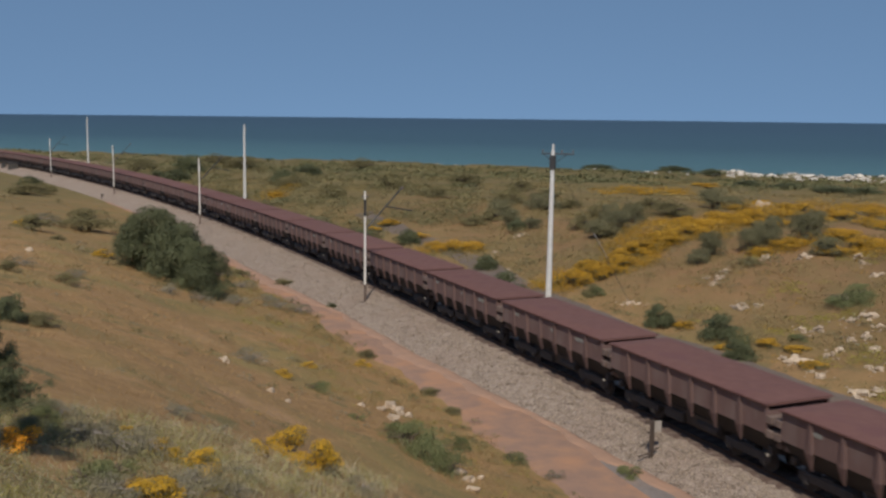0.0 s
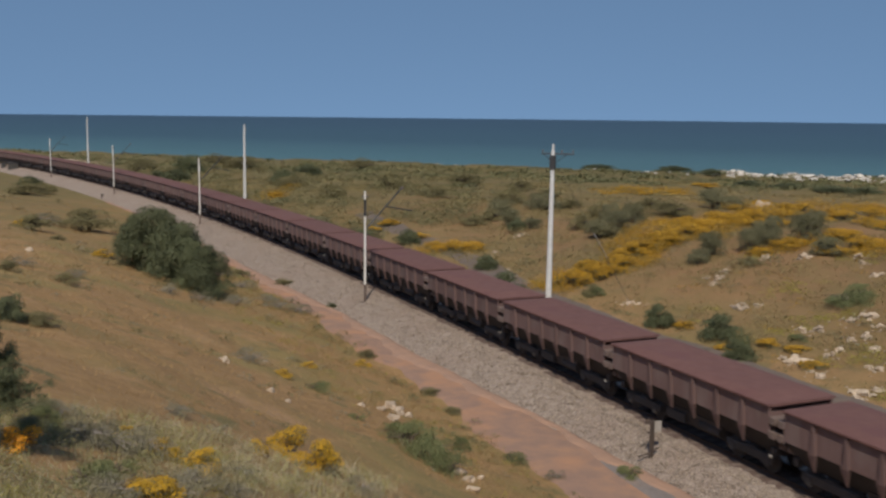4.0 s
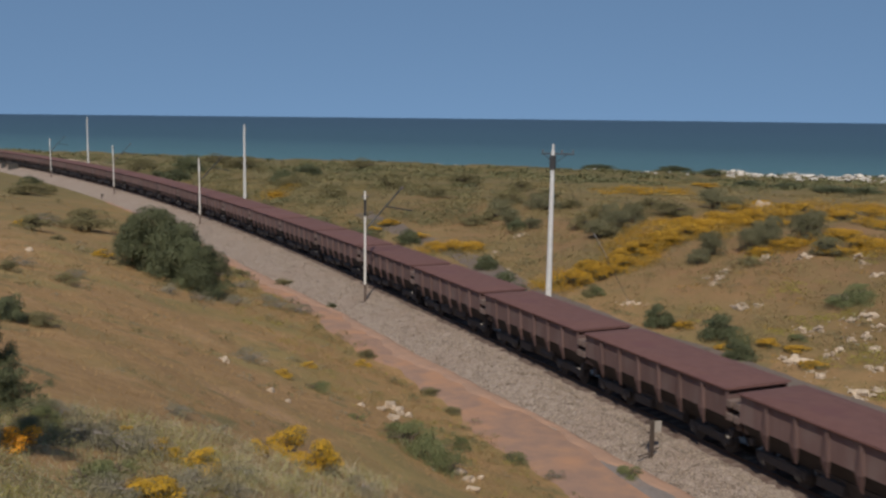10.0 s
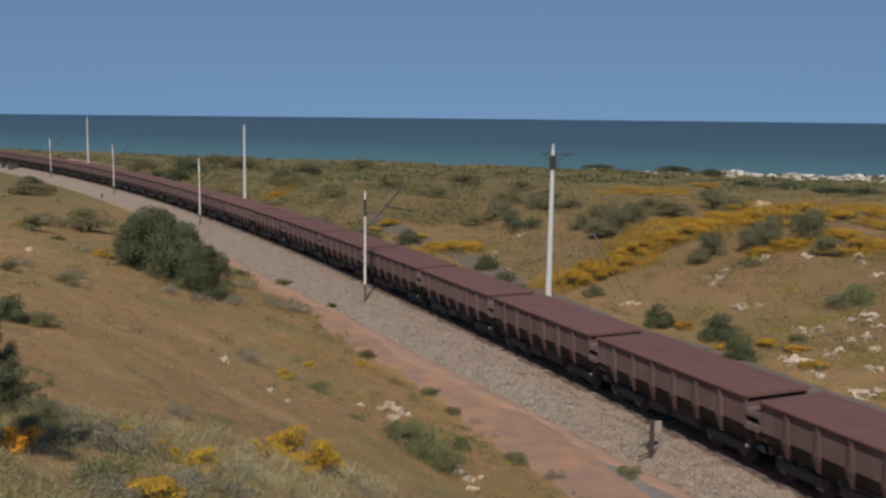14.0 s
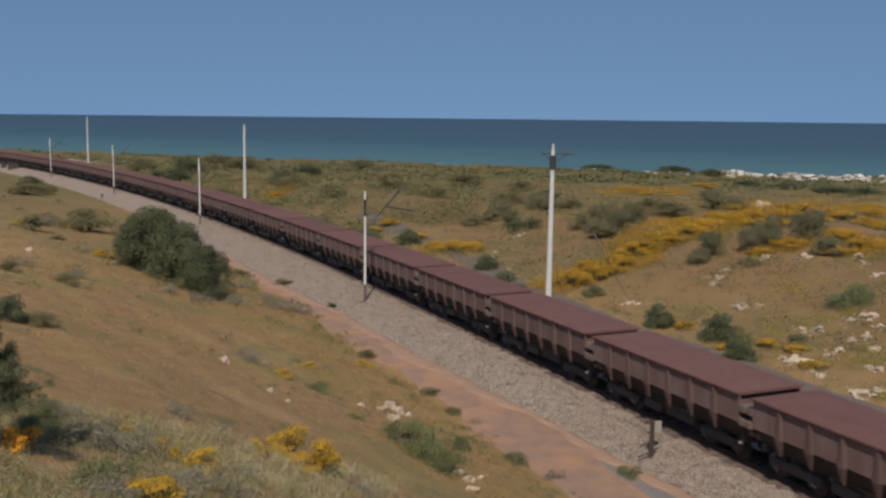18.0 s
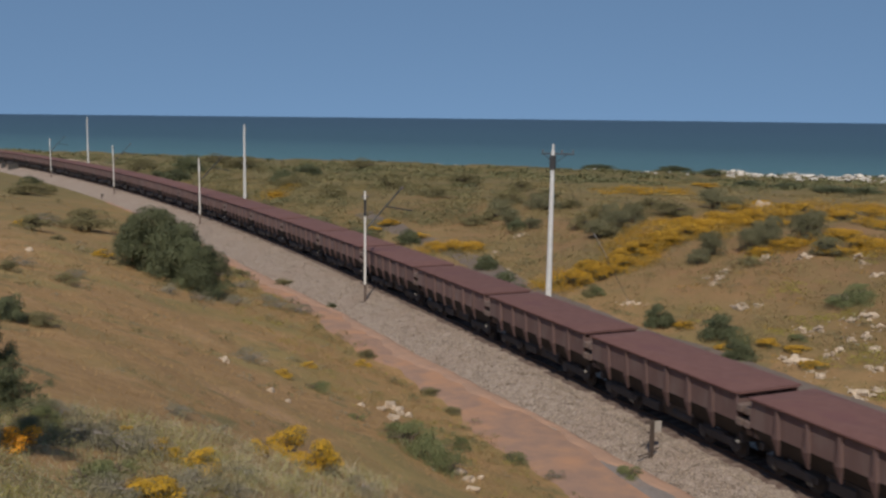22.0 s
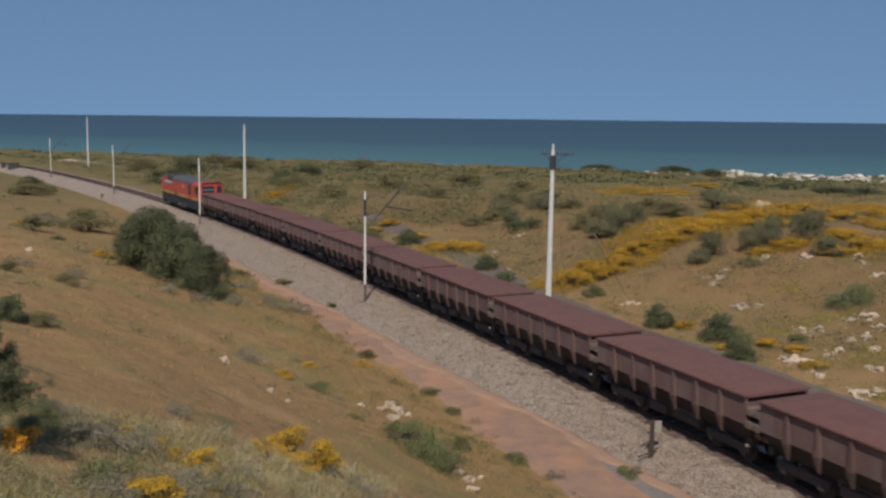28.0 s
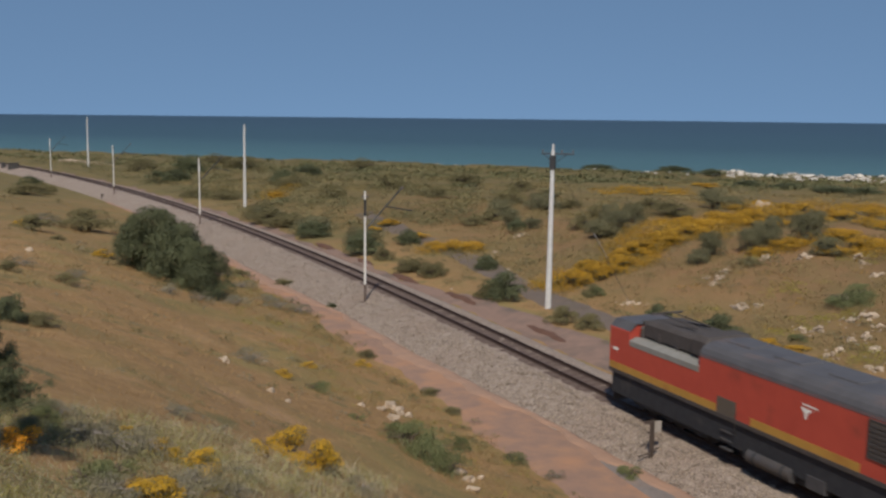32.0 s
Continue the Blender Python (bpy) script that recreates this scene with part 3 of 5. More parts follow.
# ---- the train ----
WAGON_L = 10.586
BODY_X = 4.93       # half length of a wagon's tub
TOP_Z, TOP_Y = 2.79, 1.56
WALL_Z = 1.70       # foot of a tub's upright wall


def bogie(parent, x):
    b = part("bogie", box(x - 1.25, x + 1.25, -0.88, -0.76, 0.38, 0.72, 0.04), UNDER, parent)
    bm = bmesh.new()
    bm.from_mesh(b.data)
    add_box(bm, x - 1.25, x + 1.25, 0.76, 0.88, 0.38, 0.72, 0.04)
    add_box(bm, x - 0.28, x + 0.28, -0.84, 0.84, 0.45, 0.78, 0.03)
    for sx in (-0.9, 0.9):
        for sy in (-0.82, 0.82):
            add_box(bm, x + sx - 0.16, x + sx + 0.16, sy - 0.1, sy + 0.1, 0.3, 0.62, 0.03)
    bm.to_mesh(b.data)
    bm.free()
    for sx in (-0.9, 0.9):
        for sy in (-0.56, 0.56):
            bm = rod((x + sx, sy - 0.065, 0.43), (x + sx, sy + 0.065, 0.43), 0.43, sides=20)
            add_rod(bm, (x + sx, sy * 1.12 - 0.02, 0.43), (x + sx, sy * 1.12 + 0.02, 0.43), 0.17, sides=12)
            part("wheel", bm, WHEEL, b)


def ore_surface(seed):
    """The heaped load, a shallow uneven crown levelled near the rim."""
    g = np.random.RandomState(seed)
    nx, ny = 41, 13
    xs, ys = np.linspace(-BODY_X - 0.03, BODY_X + 0.03, nx), np.linspace(-TOP_Y + 0.015, TOP_Y - 0.015, ny)
    v = []
    lift = g.uniform(0.0, 0.05)
    for x in xs:
        for y in ys:
            e = max(0.0, min(1, (BODY_X - abs(x)) / 0.9)) * min(1, (TOP_Y - abs(y)) / 0.55)
            v.append((x, y, TOP_Z + 0.005 + (0.07 + lift) * e + g.normal(0, 0.012) * e + 0.015 * e * math.sin(x * 1.3 + seed)))
    f = [(i * ny + j, (i + 1) * ny + j, (i + 1) * ny + j + 1, i * ny + j + 1) for i in range(nx - 1) for j in range(ny - 1)]
    return raw_mesh("ore_load", v, f)


def ore_wagon(load):
    w = empty("ore_wagon", Matrix(), "brown dust-covered ore wagon filled level with iron ore", "ore wagon", "train of ore wagons")
    # tub: upright upper walls, lower walls leaning in to the centre sill
    wall = TOP_Y - 0.13
    # the leaning sheet's colour carries the shade below the upright wall
    part("slope_sheet", prism([(-wall + 0.08, WALL_Z + 0.01), (-0.66, 0.80), (0.66, 0.80), (wall - 0.08, WALL_Z + 0.01)], -BODY_X + 0.01, BODY_X - 0.01), SHADED_SHEET, w, "leaning lower sheet coloured near black for its shade")
    half = [(-wall, TOP_Z - 0.02), (-wall, WALL_Z), (wall, WALL_Z), (wall, TOP_Z - 0.02),
            (wall - 0.07, TOP_Z - 0.02), (wall - 0.07, 2.5), (-wall + 0.07, 2.5), (-wall + 0.07, TOP_Z - 0.02)]
    part("tub", prism(half, -BODY_X, BODY_X), WAGON, w)
    bm = bmesh.new()
    for sy in (-1, 1):
        a, b = sorted((sy * (wall - 0.03), sy * TOP_Y))
        add_box(bm, -BODY_X - 0.05, BODY_X + 0.05, a, b, TOP_Z - 0.06, TOP_Z - 0.012, 0.01)
    for sx in (-1, 1):
        a, b = sorted((sx * (BODY_X - 0.06), sx * (BODY_X + 0.07)))
        add_box(bm, a, b, -wall + 0.04, wall - 0.04, TOP_Z - 0.10, TOP_Z - 0.01, 0.015)
    part("rim", bm, ORE, w, "ore-dusted rim overhanging the walls")
    mesh_part("ore_load", load, ORE, w, "level heap of red-brown iron ore", smooth=True)
    # pressed side stakes, running down proud of the leaning wall
    stake = None
    for sy in (-1, 1):
        for i in range(6):
            x = -3.55 + 1.42 * i
            if stake is None:
                # a slim channel on the wall, spread into a gusset that follows the leaning sheet down to a point
                prof = [(-wall + 0.005, TOP_Z - 0.09), (-wall - 0.09, TOP_Z - 0.09), (-wall - 0.09, WALL_Z + 0.16), (-wall - 0.085, WALL_Z - 0.04), (-wall + 0.08, 1.06), (-wall + 0.14, 1.06), (-wall + 0.005, WALL_Z)]
                bm = prism(prof, -0.06, 0.06)
                for v in bm.verts:
                    v.co.x *= 0.4 if v.co.z < 1.2 else (2.8 if v.co.z < WALL_Z + 0.02 else 1.0)
                stake = part("stake", bm, WAGON, w)
            else:
                stake = new("stake", stake.data)
                stake.parent = w
            stake.matrix_local = pose(x * (1 if sy < 0 else -1), 0, 0, 0, 0, 0 if sy < 0 else 180)
    # centre sill, end sills and couplers
    bm = box(-4.7, 4.7, -0.28, 0.28, 0.72, 1.1)
    add_box(bm, -4.86, -4.62, -1.02, 1.02, 0.82, 1.12, 0.02)
    add_box(bm, 4.62, 4.86, -1.02, 1.02, 0.82, 1.12, 0.02)
    add_box(bm, -1.6, -0.4, -0.95, -0.45, 0.45, 0.85, 0.04)
    add_rod(bm, (0.4, -0.7, 0.65), (1.7, -0.7, 0.65), 0.2, sides=12)
    part("underframe", bm, UNDER, w)
    # added block, no known part: it keeps the sky-lit gap below dark
    part("discharge_chute", prism([(-0.86, 1.0), (-0.62, 0.36), (0.62, 0.36), (0.86, 1.0)], -1.75, 1.75), UNDER, w)
    for sx in (-1, 1):
        a, b = sorted((sx * 4.8, sx * 5.27))
        bm = box(a, b, -0.11, 0.11, 0.74, 0.98, 0.03)
        part("coupler", bm, UNDER, w)
        bogie(w, sx * 3.35)
        if sx > 0:
            # pale box put in for the bright glint low at the wagon's end
            part("brake_valve", box(4.88, 4.97, -1.34, -1.25, 0.86, 0.95, 0.015), PLATE, w, "small pale box standing for a glint")
        # broad horizontal channels across the end wall
        a, b = sorted((sx * (BODY_X + 0.004), sx * (BODY_X + 0.31)))
        for z0, z1 in ((2.10, 2.36), (1.60, 1.86), (1.14, 1.34)):
            reach = wall + 0.03 if z0 > 1.5 else 0.95
            part("end_rib", box(a, b, -reach, reach, z0, z1, 0.015), STEP, w)
    return w


def window_pane(name, parent, x0, x1, y, z0, z1, out, mat=None):
    """A pane with rounded corners in a side wall at y, with a raised frame."""
    t = 0.025 * out
    a, b = sorted((y, y + t))
    p = part(name, box(x0, x1, a, b, z0, z1), mat or GLASS, parent)
    bm = bmesh.new()
    a, b = sorted((y, y + t * 1.8))
    for q in ((x0 - 0.05, x1 + 0.05, z1, z1 + 0.05), (x0 - 0.05, x1 + 0.05, z0 - 0.05, z0), (x0 - 0.05, x0, z0, z1), (x1, x1 + 0.05, z0, z1)):
        add_box(bm, q[0], q[1], a, b, q[2], q[3])
    part("frame", bm, UNDER, p)
    return p


def locomotive():
    """Electric hood-type engine: its front coupling face is at x = 0, its tail at x = -20.9."""
    e = empty("electric_locomotive", Matrix(), "red electric locomotive with ochre stripe and grey roof", "locomotive")
    Y, Z0 = 1.46, 1.42
    X0, X1 = -20.35, -0.55           # tail and cab face

    def hull(ztop, shoulder, drop):
        return [(-Y, Z0), (-Y, ztop - drop), (-Y + shoulder, ztop), (Y - shoulder, ztop), (Y, ztop - drop), (Y, Z0)]
    part("body", prism(hull(3.42, 0.02, 0.02), -14.2, -4.3), LOCO_RED, e)
    part("tail_hood", prism(hull(2.72, 0.02, 0.02), -18.9, -14.2), LOCO_RED, e)
    part("tail_cabinet", prism(hull(3.62, 0.3, 0.35), X0, -18.9), LOCO_RED, e)
    part("tail_roof", prism([(-Y + 0.02, 3.30), (-Y + 0.3, 3.64), (Y - 0.3, 3.64), (Y - 0.02, 3.30), (Y - 0.33, 3.58), (-Y + 0.33, 3.58)], X0 - 0.01, -18.85), LOCO_ROOF, e)
    # roof over the machine room, rounded down at the eaves
    arch = [(-Y - 0.01, 3.34), (-Y + 0.02, 3.50), (-Y + 0.12, 3.66), (-Y + 0.3, 3.79), (-Y + 0.6, 3.88), (0, 3.92),
            (Y - 0.6, 3.88), (Y - 0.3, 3.79), (Y - 0.12, 3.66), (Y - 0.02, 3.50), (Y + 0.01, 3.34)]
    part("roof", prism(arch, -14.2, -4.0), LOCO_ROOF, e, "grey rounded roof")
    part("pale_eave", prism([(-Y - 0.012, 2.70), (-Y - 0.012, 2.92), (-Y + 0.25, 3.05), (Y - 0.25, 3.05), (Y + 0.012, 2.92), (Y + 0.012, 2.70)], -18.85, -14.22), LOCO_PALE, e, "pale grey roof of the low tail")
    # cab, a little lower and with an upright face
    cab = prism([(-Y, Z0), (-Y, 3.38), (-Y + 0.18, 3.66), (-Y + 0.5, 3.80), (Y - 0.5, 3.80), (Y - 0.18, 3.66), (Y, 3.38), (Y, Z0)], -4.3, X1)
    for v in cab.verts:
        if v.co.x > -1 and v.co.z > 2.2:
            v.co.x -= 0.10 * (v.co.z - 2.2)
    part("cab", cab, LOCO_RED, e)
    part("cab_roof", prism([(-Y + 0.14, 3.62), (-Y + 0.5, 3.815), (Y - 0.5, 3.815), (Y - 0.14, 3.62), (Y - 0.5, 3.76), (-Y + 0.5, 3.76)], -4.3, -0.72), LOCO_DUST, e, "red roof dulled by ore dust")
    visor = prism([(-Y + 0.02, 3.44), (-Y + 0.2, 3.70), (-Y + 0.5, 3.845), (Y - 0.5, 3.845), (Y - 0.2, 3.70), (Y - 0.02, 3.44), (Y - 0.08, 3.42), (Y - 0.26, 3.66), (Y - 0.5, 3.79), (-Y + 0.5, 3.79), (-Y + 0.26, 3.66), (-Y + 0.08, 3.42)], -0.8, -0.52)
    part("visor", visor, LOCO_DUST, e, "dusty brow over the cab windows")
    part("visor_edge", box(-0.53, -0.505, -Y + 0.5, Y - 0.5, 3.785, 3.83), UNDER, e)
    face = prism([(-Y + 0.02, 1.80), (-Y + 0.02, 3.36), (-Y + 0.2, 3.64), (-Y + 0.5, 3.77), (Y - 0.5, 3.77), (Y - 0.2, 3.64), (Y - 0.02, 3.36), (Y - 0.02, 1.80)], X1 + 0.004, X1 + 0.02)
    for v in face.verts:
        if v.co.z > 2.2:
            v.co.x -= 0.10 * (v.co.z - 2.2)
    part("face_panel", face, LOCO_FACE, e, "bright orange-red cab face")
    # windscreens and side windows
    for y0, y1 in ((-1.18, 0.32), (0.62, 1.24)):
        bm = box(-0.05, 0.03, y0, y1, -0.42, 0.42, 0.03)
        ws = part("windscreen", bm, GLASS, e, "dark cab windscreen")
        ws.matrix_local = pose(-0.585, 0, 2.95, 0, -5.7)
        bm = bmesh.new()
        for q in ((y0 - 0.07, y1 + 0.07, 0.42, 0.49), (y0 - 0.07, y1 + 0.07, -0.49, -0.42), (y0 - 0.07, y0, -0.42, 0.42), (y1, y1 + 0.07, -0.42, 0.42)):
            add_box(bm, -0.02, 0.06, q[0], q[1], q[2], q[3])
        part("frame", bm, LOCO_FACE, ws)
        if y0 < 0:
            # thin pale strip painted as the reflection in the wide windscreen
            part("blind", box(0.028, 0.04, y0 + 0.1, y1 - 0.08, -0.10, 0.03), GLASS_GLEAM, ws, "pale painted reflection across the glass")
    for side in (-1, 1):
        window_pane("side_window", e, -2.75, -1.35, side * (Y + 0.0), 2.3, 3.16, side)
        door = window_pane("louvre", e, -5.9, -4.75, side * Y, 2.1, 3.25, side, GRILLE)
        door["label"] = "dark ventilation louvre"
        for i in range(7):
            a, b = sorted((side * (Y + 0.02), side * (Y + 0.05)))
            part("slat", box(-5.88, -4.77, a, b, 2.15 + 0.155 * i, 2.24 + 0.155 * i), UNDER, door)
        # stripe along the sill, broken by the middle step
        for a, b in ((X0 + 0.02, -13.1), (-11.2, -6.2), (-4.25, X1 + 0.02)):
            y0, y1 = sorted((side * (Y + 0.002), side * (Y + 0.012)))
            part("stripe", box(a, b, y0, y1, 1.47, 1.76), LOCO_YELLOW, e, "ochre yellow stripe")
        y0, y1 = sorted((side * (Y - 0.02), side * (Y + 0.03)))
        part("sill", box(X0, X1, y0, y1, Z0 - 0.1, Z0 + 0.05), UNDER, e)
        y0, y1 = sorted((side * (Y - 0.01), side * (Y + 0.02)))
        part("step_recess", box(-13.05, -12.0, y0, y1, 1.45, 2.1), GRILLE, e, "grey recessed panel over the steps")
        # plain white emblem: a winged wedge
        y = side * (Y + 0.006)
        bm = bmesh.new()
        for poly in (((-8.75, 3.0), (-8.05, 2.98), (-8.05, 2.93), (-8.75, 2.95)), ((-8.8, 2.86), (-8.28, 2.84), (-8.46, 2.72), (-8.7, 2.72)), ((-8.64, 2.72), (-8.5, 2.72), (-8.54, 2.5), (-8.62, 2.5))):
            vs = [bm.verts.new((x, y, z)) for x, z in poly] + [bm.verts.new((x, y + side * 0.01, z)) for x, z in poly]
            for i in range(4):
                bm.faces.new((vs[i], vs[(i + 1) % 4], vs[4 + (i + 1) % 4], vs[4 + i]))
            bm.faces.new(vs[4:])
            bm.faces.new(vs[3::-1])
        bmesh.ops.recalc_face_normals(bm, faces=bm.faces)
        part("emblem", bm, WHITE, e, "plain white emblem")
        part("tail_number", box(-20.1, -19.7, *sorted((side * (Y + 0.003), side * (Y + 0.01))), 2.3, 2.42), WHITE, e, "pale illegible plate")
    # cab face: ochre apron, lamps
    part("apron", box(X1 + 0.004, X1 + 0.03, -Y + 0.04, Y - 0.04, Z0 + 0.02, 1.78), LOCO_YELLOW, e, "ochre apron under the cab windows")
    for y in (-1.0, 1.0):
        part("headlight", rod((X1 + 0.02, y, 1.95), (X1 + 0.06, y, 1.95), 0.08, sides=12), DARKSTEEL, e)
    part("tail_door", box(X0 - 0.03, X0, -0.4, 0.4, 1.3, 3.1), LOCO_RED, e)
    # high-voltage gear on the low tail, and the folded current collector
    bm = box(-18.6, -15.2, -1.0, 1.0, 3.05, 3.84, 0.14)
    part("equipment_case", bm, UNDER, e, "dark high-voltage case")
    for x, y in ((-18.7, -0.9), (-17.4, -0.9), (-16.2, -0.9), (-18.7, 0.9), (-17.4, 0.9), (-16.2, 0.9)):
        bm = rod((x, y, 2.95), (x, y, 3.55), 0.07, sides=8)
        for i in range(4):
            add_rod(bm, (x, y, 3.02 + 0.13 * i), (x, y, 3.06 + 0.13 * i), 0.13, sides=10)
        part("insulator", bm, GLASSY, e)
    for y in (-0.55, 0.55):
        part("collector_base", rod((-18.9, y, 3.68), (-15.6, y, 3.68), 0.045), UNDER, e)
        part("collector_arm", rod((-18.7, y, 3.72), (-15.8, y * 0.7, 3.98), 0.035), UNDER, e)
        part("collector_arm", rod((-15.8, y * 0.7, 3.98), (-18.3, y * 0.6, 4.12), 0.03), UNDER, e)
    for x, z in ((-18.9, 3.68), (-15.6, 3.68), (-18.3, 4.13)):
        part("collector_bar", rod((x, -0.8, z), (x, 0.8, z), 0.045), UNDER, e)
    part("roof_cable_box", box(-15.3, -14.1, -1.15, 1.15, 3.03, 3.98, 0.2), UNDER, e)
    for x in (-13.2, -10.6, -8.0):
        part("roof_vent", box(x - 0.7, x + 0.7, -0.5, 0.5, 3.87, 3.95, 0.03), LOCO_ROOF, e)
    for o in e.children:
        o.location.z += 0.28
    # below the floor
    part("frame_beam", box(X0 + 0.1, X1 - 0.05, -1.3, 1.3, 0.95, Z0 + 0.26), UNDER, e)
    for side in (-1, 1):
        y0, y1 = sorted((side * 1.32, side * 1.38))
        part("skirt", box(X0 + 0.15, X1 - 0.1, y0, y1, 0.66, Z0 + 0.18), SKIRT, e, "blue-black side skirt")
    part("belly_case", box(-12.0, -8.3, -1.22, 1.22, 0.30, 0.95, 0.12), SKIRT, e, "blue-black belly case")
    for side in (-1, 1):
        # air reservoir slung beside the belly case, strapped at both ends
        res = part("air_reservoir", rod((-11.3, side * 1.30, 0.60), (-9.1, side * 1.30, 0.60), 0.26, sides=18), TANK, e, "scuffed grey air reservoir", smooth=False)
        for x in (-10.9, -9.5):
            part("strap", rod((x - 0.04, side * 1.30, 0.60), (x + 0.04, side * 1.30, 0.60), 0.275, sides=18), SKIRT, res)
        part("battery_box", box(-8.5, -7.6, *sorted((side * 1.0, side * 1.40)), 0.42, 0.94, 0.04), TANK, e, "scuffed grey equipment box")
    for side in (-1, 1):
        for z in (0.45, 0.78, 1.1):
            y0, y1 = sorted((side * 1.3, side * 1.45))
            part("step", box(-12.8, -12.2, y0, y1, z, z + 0.05), TANK, e)
            part("step", box(-1.5, -0.9, y0, y1, z, z + 0.04), DARKSTEEL, e)
        y0, y1 = sorted((side * (Y + 0.03), side * (Y + 0.05)))
        part("handrail", rod((-12.0, side * 1.48, 1.1), (-12.0, side * 1.48, 2.0), 0.015), DARKSTEEL, e)
    for bx in (-16.3, -4.6):
        b = part("bogie", box(bx - 2.5, bx + 2.5, -1.18, -1.0, 0.42, 0.85, 0.05), SKIRT, e)
        bm = bmesh.new()
        bm.from_mesh(b.data)
        add_box(bm, bx - 2.5, bx + 2.5, 0.95, 1.12, 0.45, 0.8, 0.05)
        add_box(bm, bx - 0.5, bx + 0.5, -1.0, 1.0, 0.5, 0.95)
        for x in (-1.9, 0, 1.9):
            for sy in (-1.05, 1.05):
                add_box(bm, bx + x - 0.22, bx + x + 0.22, sy - 0.12, sy + 0.12, 0.35, 0.72, 0.03)
                add_rod(bm, (bx + x + 0.5, sy, 0.6), (bx + x + 0.5, sy, 0.98), 0.1)
        bm.to_mesh(b.data)
        bm.free()
        for x in (-1.9, 0, 1.9):
            for sy in (-0.56, 0.56):
                bm = rod((bx + x, sy - 0.065, 0.61), (bx + x, sy + 0.065, 0.61), 0.61, sides=24)
                add_rod(bm, (bx + x, sy * 1.14 - 0.02, 0.61), (bx + x, sy * 1.14 + 0.02, 0.61), 0.2, sides=12)
                part("wheel", bm, WHEEL, b)
    for a, b in ((-0.7, 0.0), (-20.95, -20.3)):
        part("coupler", box(a, b, -0.12, 0.12, 0.74, 0.98, 0.03), UNDER, e)
        part("plough", prism([(-1.2, 0.2), (-1.2, 0.9), (1.2, 0.9), (1.2, 0.2)], *((-0.68, -0.6) if a > -1 else (-20.36, -20.28))), UNDER, e)
    return e


# ---- line side: masts, poles, posts ----
def catenary_mast(s, dark_collar=False):
    """Slim steel mast on the near shoulder, with a raking cantilever over the rails."""
    base = -0.62
    m = at_track(s, -2.75, base)
    t = empty("catenary_mast", m, "slim pale steel mast with a thin cantilever over the track", "catenary mast", "masts along the line")
    part("footing", box(-0.3, 0.3, -0.3, 0.3, -0.6, 0.12, 0.04), SLEEPER, t)
    part("pole", rod((0, 0, 0.1), (0, 0, 7.95), 0.095, 0.065, 10), MAST, t)
    part("lower_sleeve", rod((0, 0, 0.05), (0, 0, 1.35), 0.115, 0.105, 10), SLEEPER, t, "dull brown lower length of the mast")
    bm = rod((0, 0, 6.2), (0, 0, 7.35), 0.10, 0.095, sides=10)
    part("collar", bm, DARKSTEEL if dark_collar else MAST, t, "dark clamp near the mast's top" if dark_collar else "")
    bm = bmesh.new()
    for y in (-0.16, 0.16):
        add_rod(bm, (0, y, 7.5), (0, y, 7.62), 0.1, sides=10)
    part("cap_insulator", bm, GLASSY, t)
    part("strut", rod((0, 0.13, 5.35), (0, 2.75, 8.1), 0.06, 0.055), DARKSTEEL, t, "raking cantilever tube")
    part("steady_arm", rod((0, 1.55, 6.83), (0, 3.6, 6.45), 0.045), DARKSTEEL, t)
    bm = bmesh.new()
    for i in range(5):
        k = 0.08 + 0.05 * i
        add_rod(bm, (0, 0.13 + 2.62 * k, 5.35 + 2.75 * k), (0, 0.13 + 2.62 * (k + 0.015), 5.35 + 2.75 * (k + 0.015)), 0.09, sides=10)
    part("insulator", bm, GLASSY, t)
    part("tip_clamp", box(-0.06, 0.06, 2.68, 2.88, 8.02, 8.2, 0.02), GLASSY, t)
    return t


def power_pole(x, y, height, arm=True):
    z = on_ground(x, y)
    t = empty("power_pole", pose(x, y, z, 0, 0.4, -12), "tall tapered white concrete power pole" + (" with a crossarm" if arm else ""), "power pole", "poles beside the railway")
    part("shaft", rod((0, 0, -0.4), (0, 0, height - 0.45), 0.22, 0.125, 12), CONCRETE, t)
    part("cap", rod((0, 0, height - 0.45), (0, 0, height), 0.085, 0.07, 8), CONCRETE, t)
    if arm:
        part("crossarm", box(-0.75, 1.45, -0.04, 0.04, height - 0.70, height - 0.61, 0.01), TANK, t)
        for x2 in (-0.7, 0.6, 1.35):
            bm = rod((x2, 0, height - 0.58), (x2, 0, height - 0.38), 0.05, 0.03)
            add_rod(bm, (x2, 0, height - 0.47), (x2, 0, height - 0.43), 0.075, sides=10)
            part("insulator", bm, GLASSY, t)
        part("brace", rod((0.1, 0.08, height - 1.3), (0.95, 0.04, height - 0.68), 0.025), DARKSTEEL, t)
        part("brace", rod((-0.1, 0.08, height - 1.2), (-0.6, 0.04, height - 0.68), 0.025), DARKSTEEL, t)
        part("bracket", box(-0.2, 0.2, -0.2, 0.2, height - 1.7, height - 0.75, 0.02), DARKSTEEL, t, "dark clamp below the crossarm")
    else:
        part("bracket", box(-0.1, 0.32, -0.06, 0.06, height - 0.75, height - 0.6, 0.01), PLATE, t)
    return t


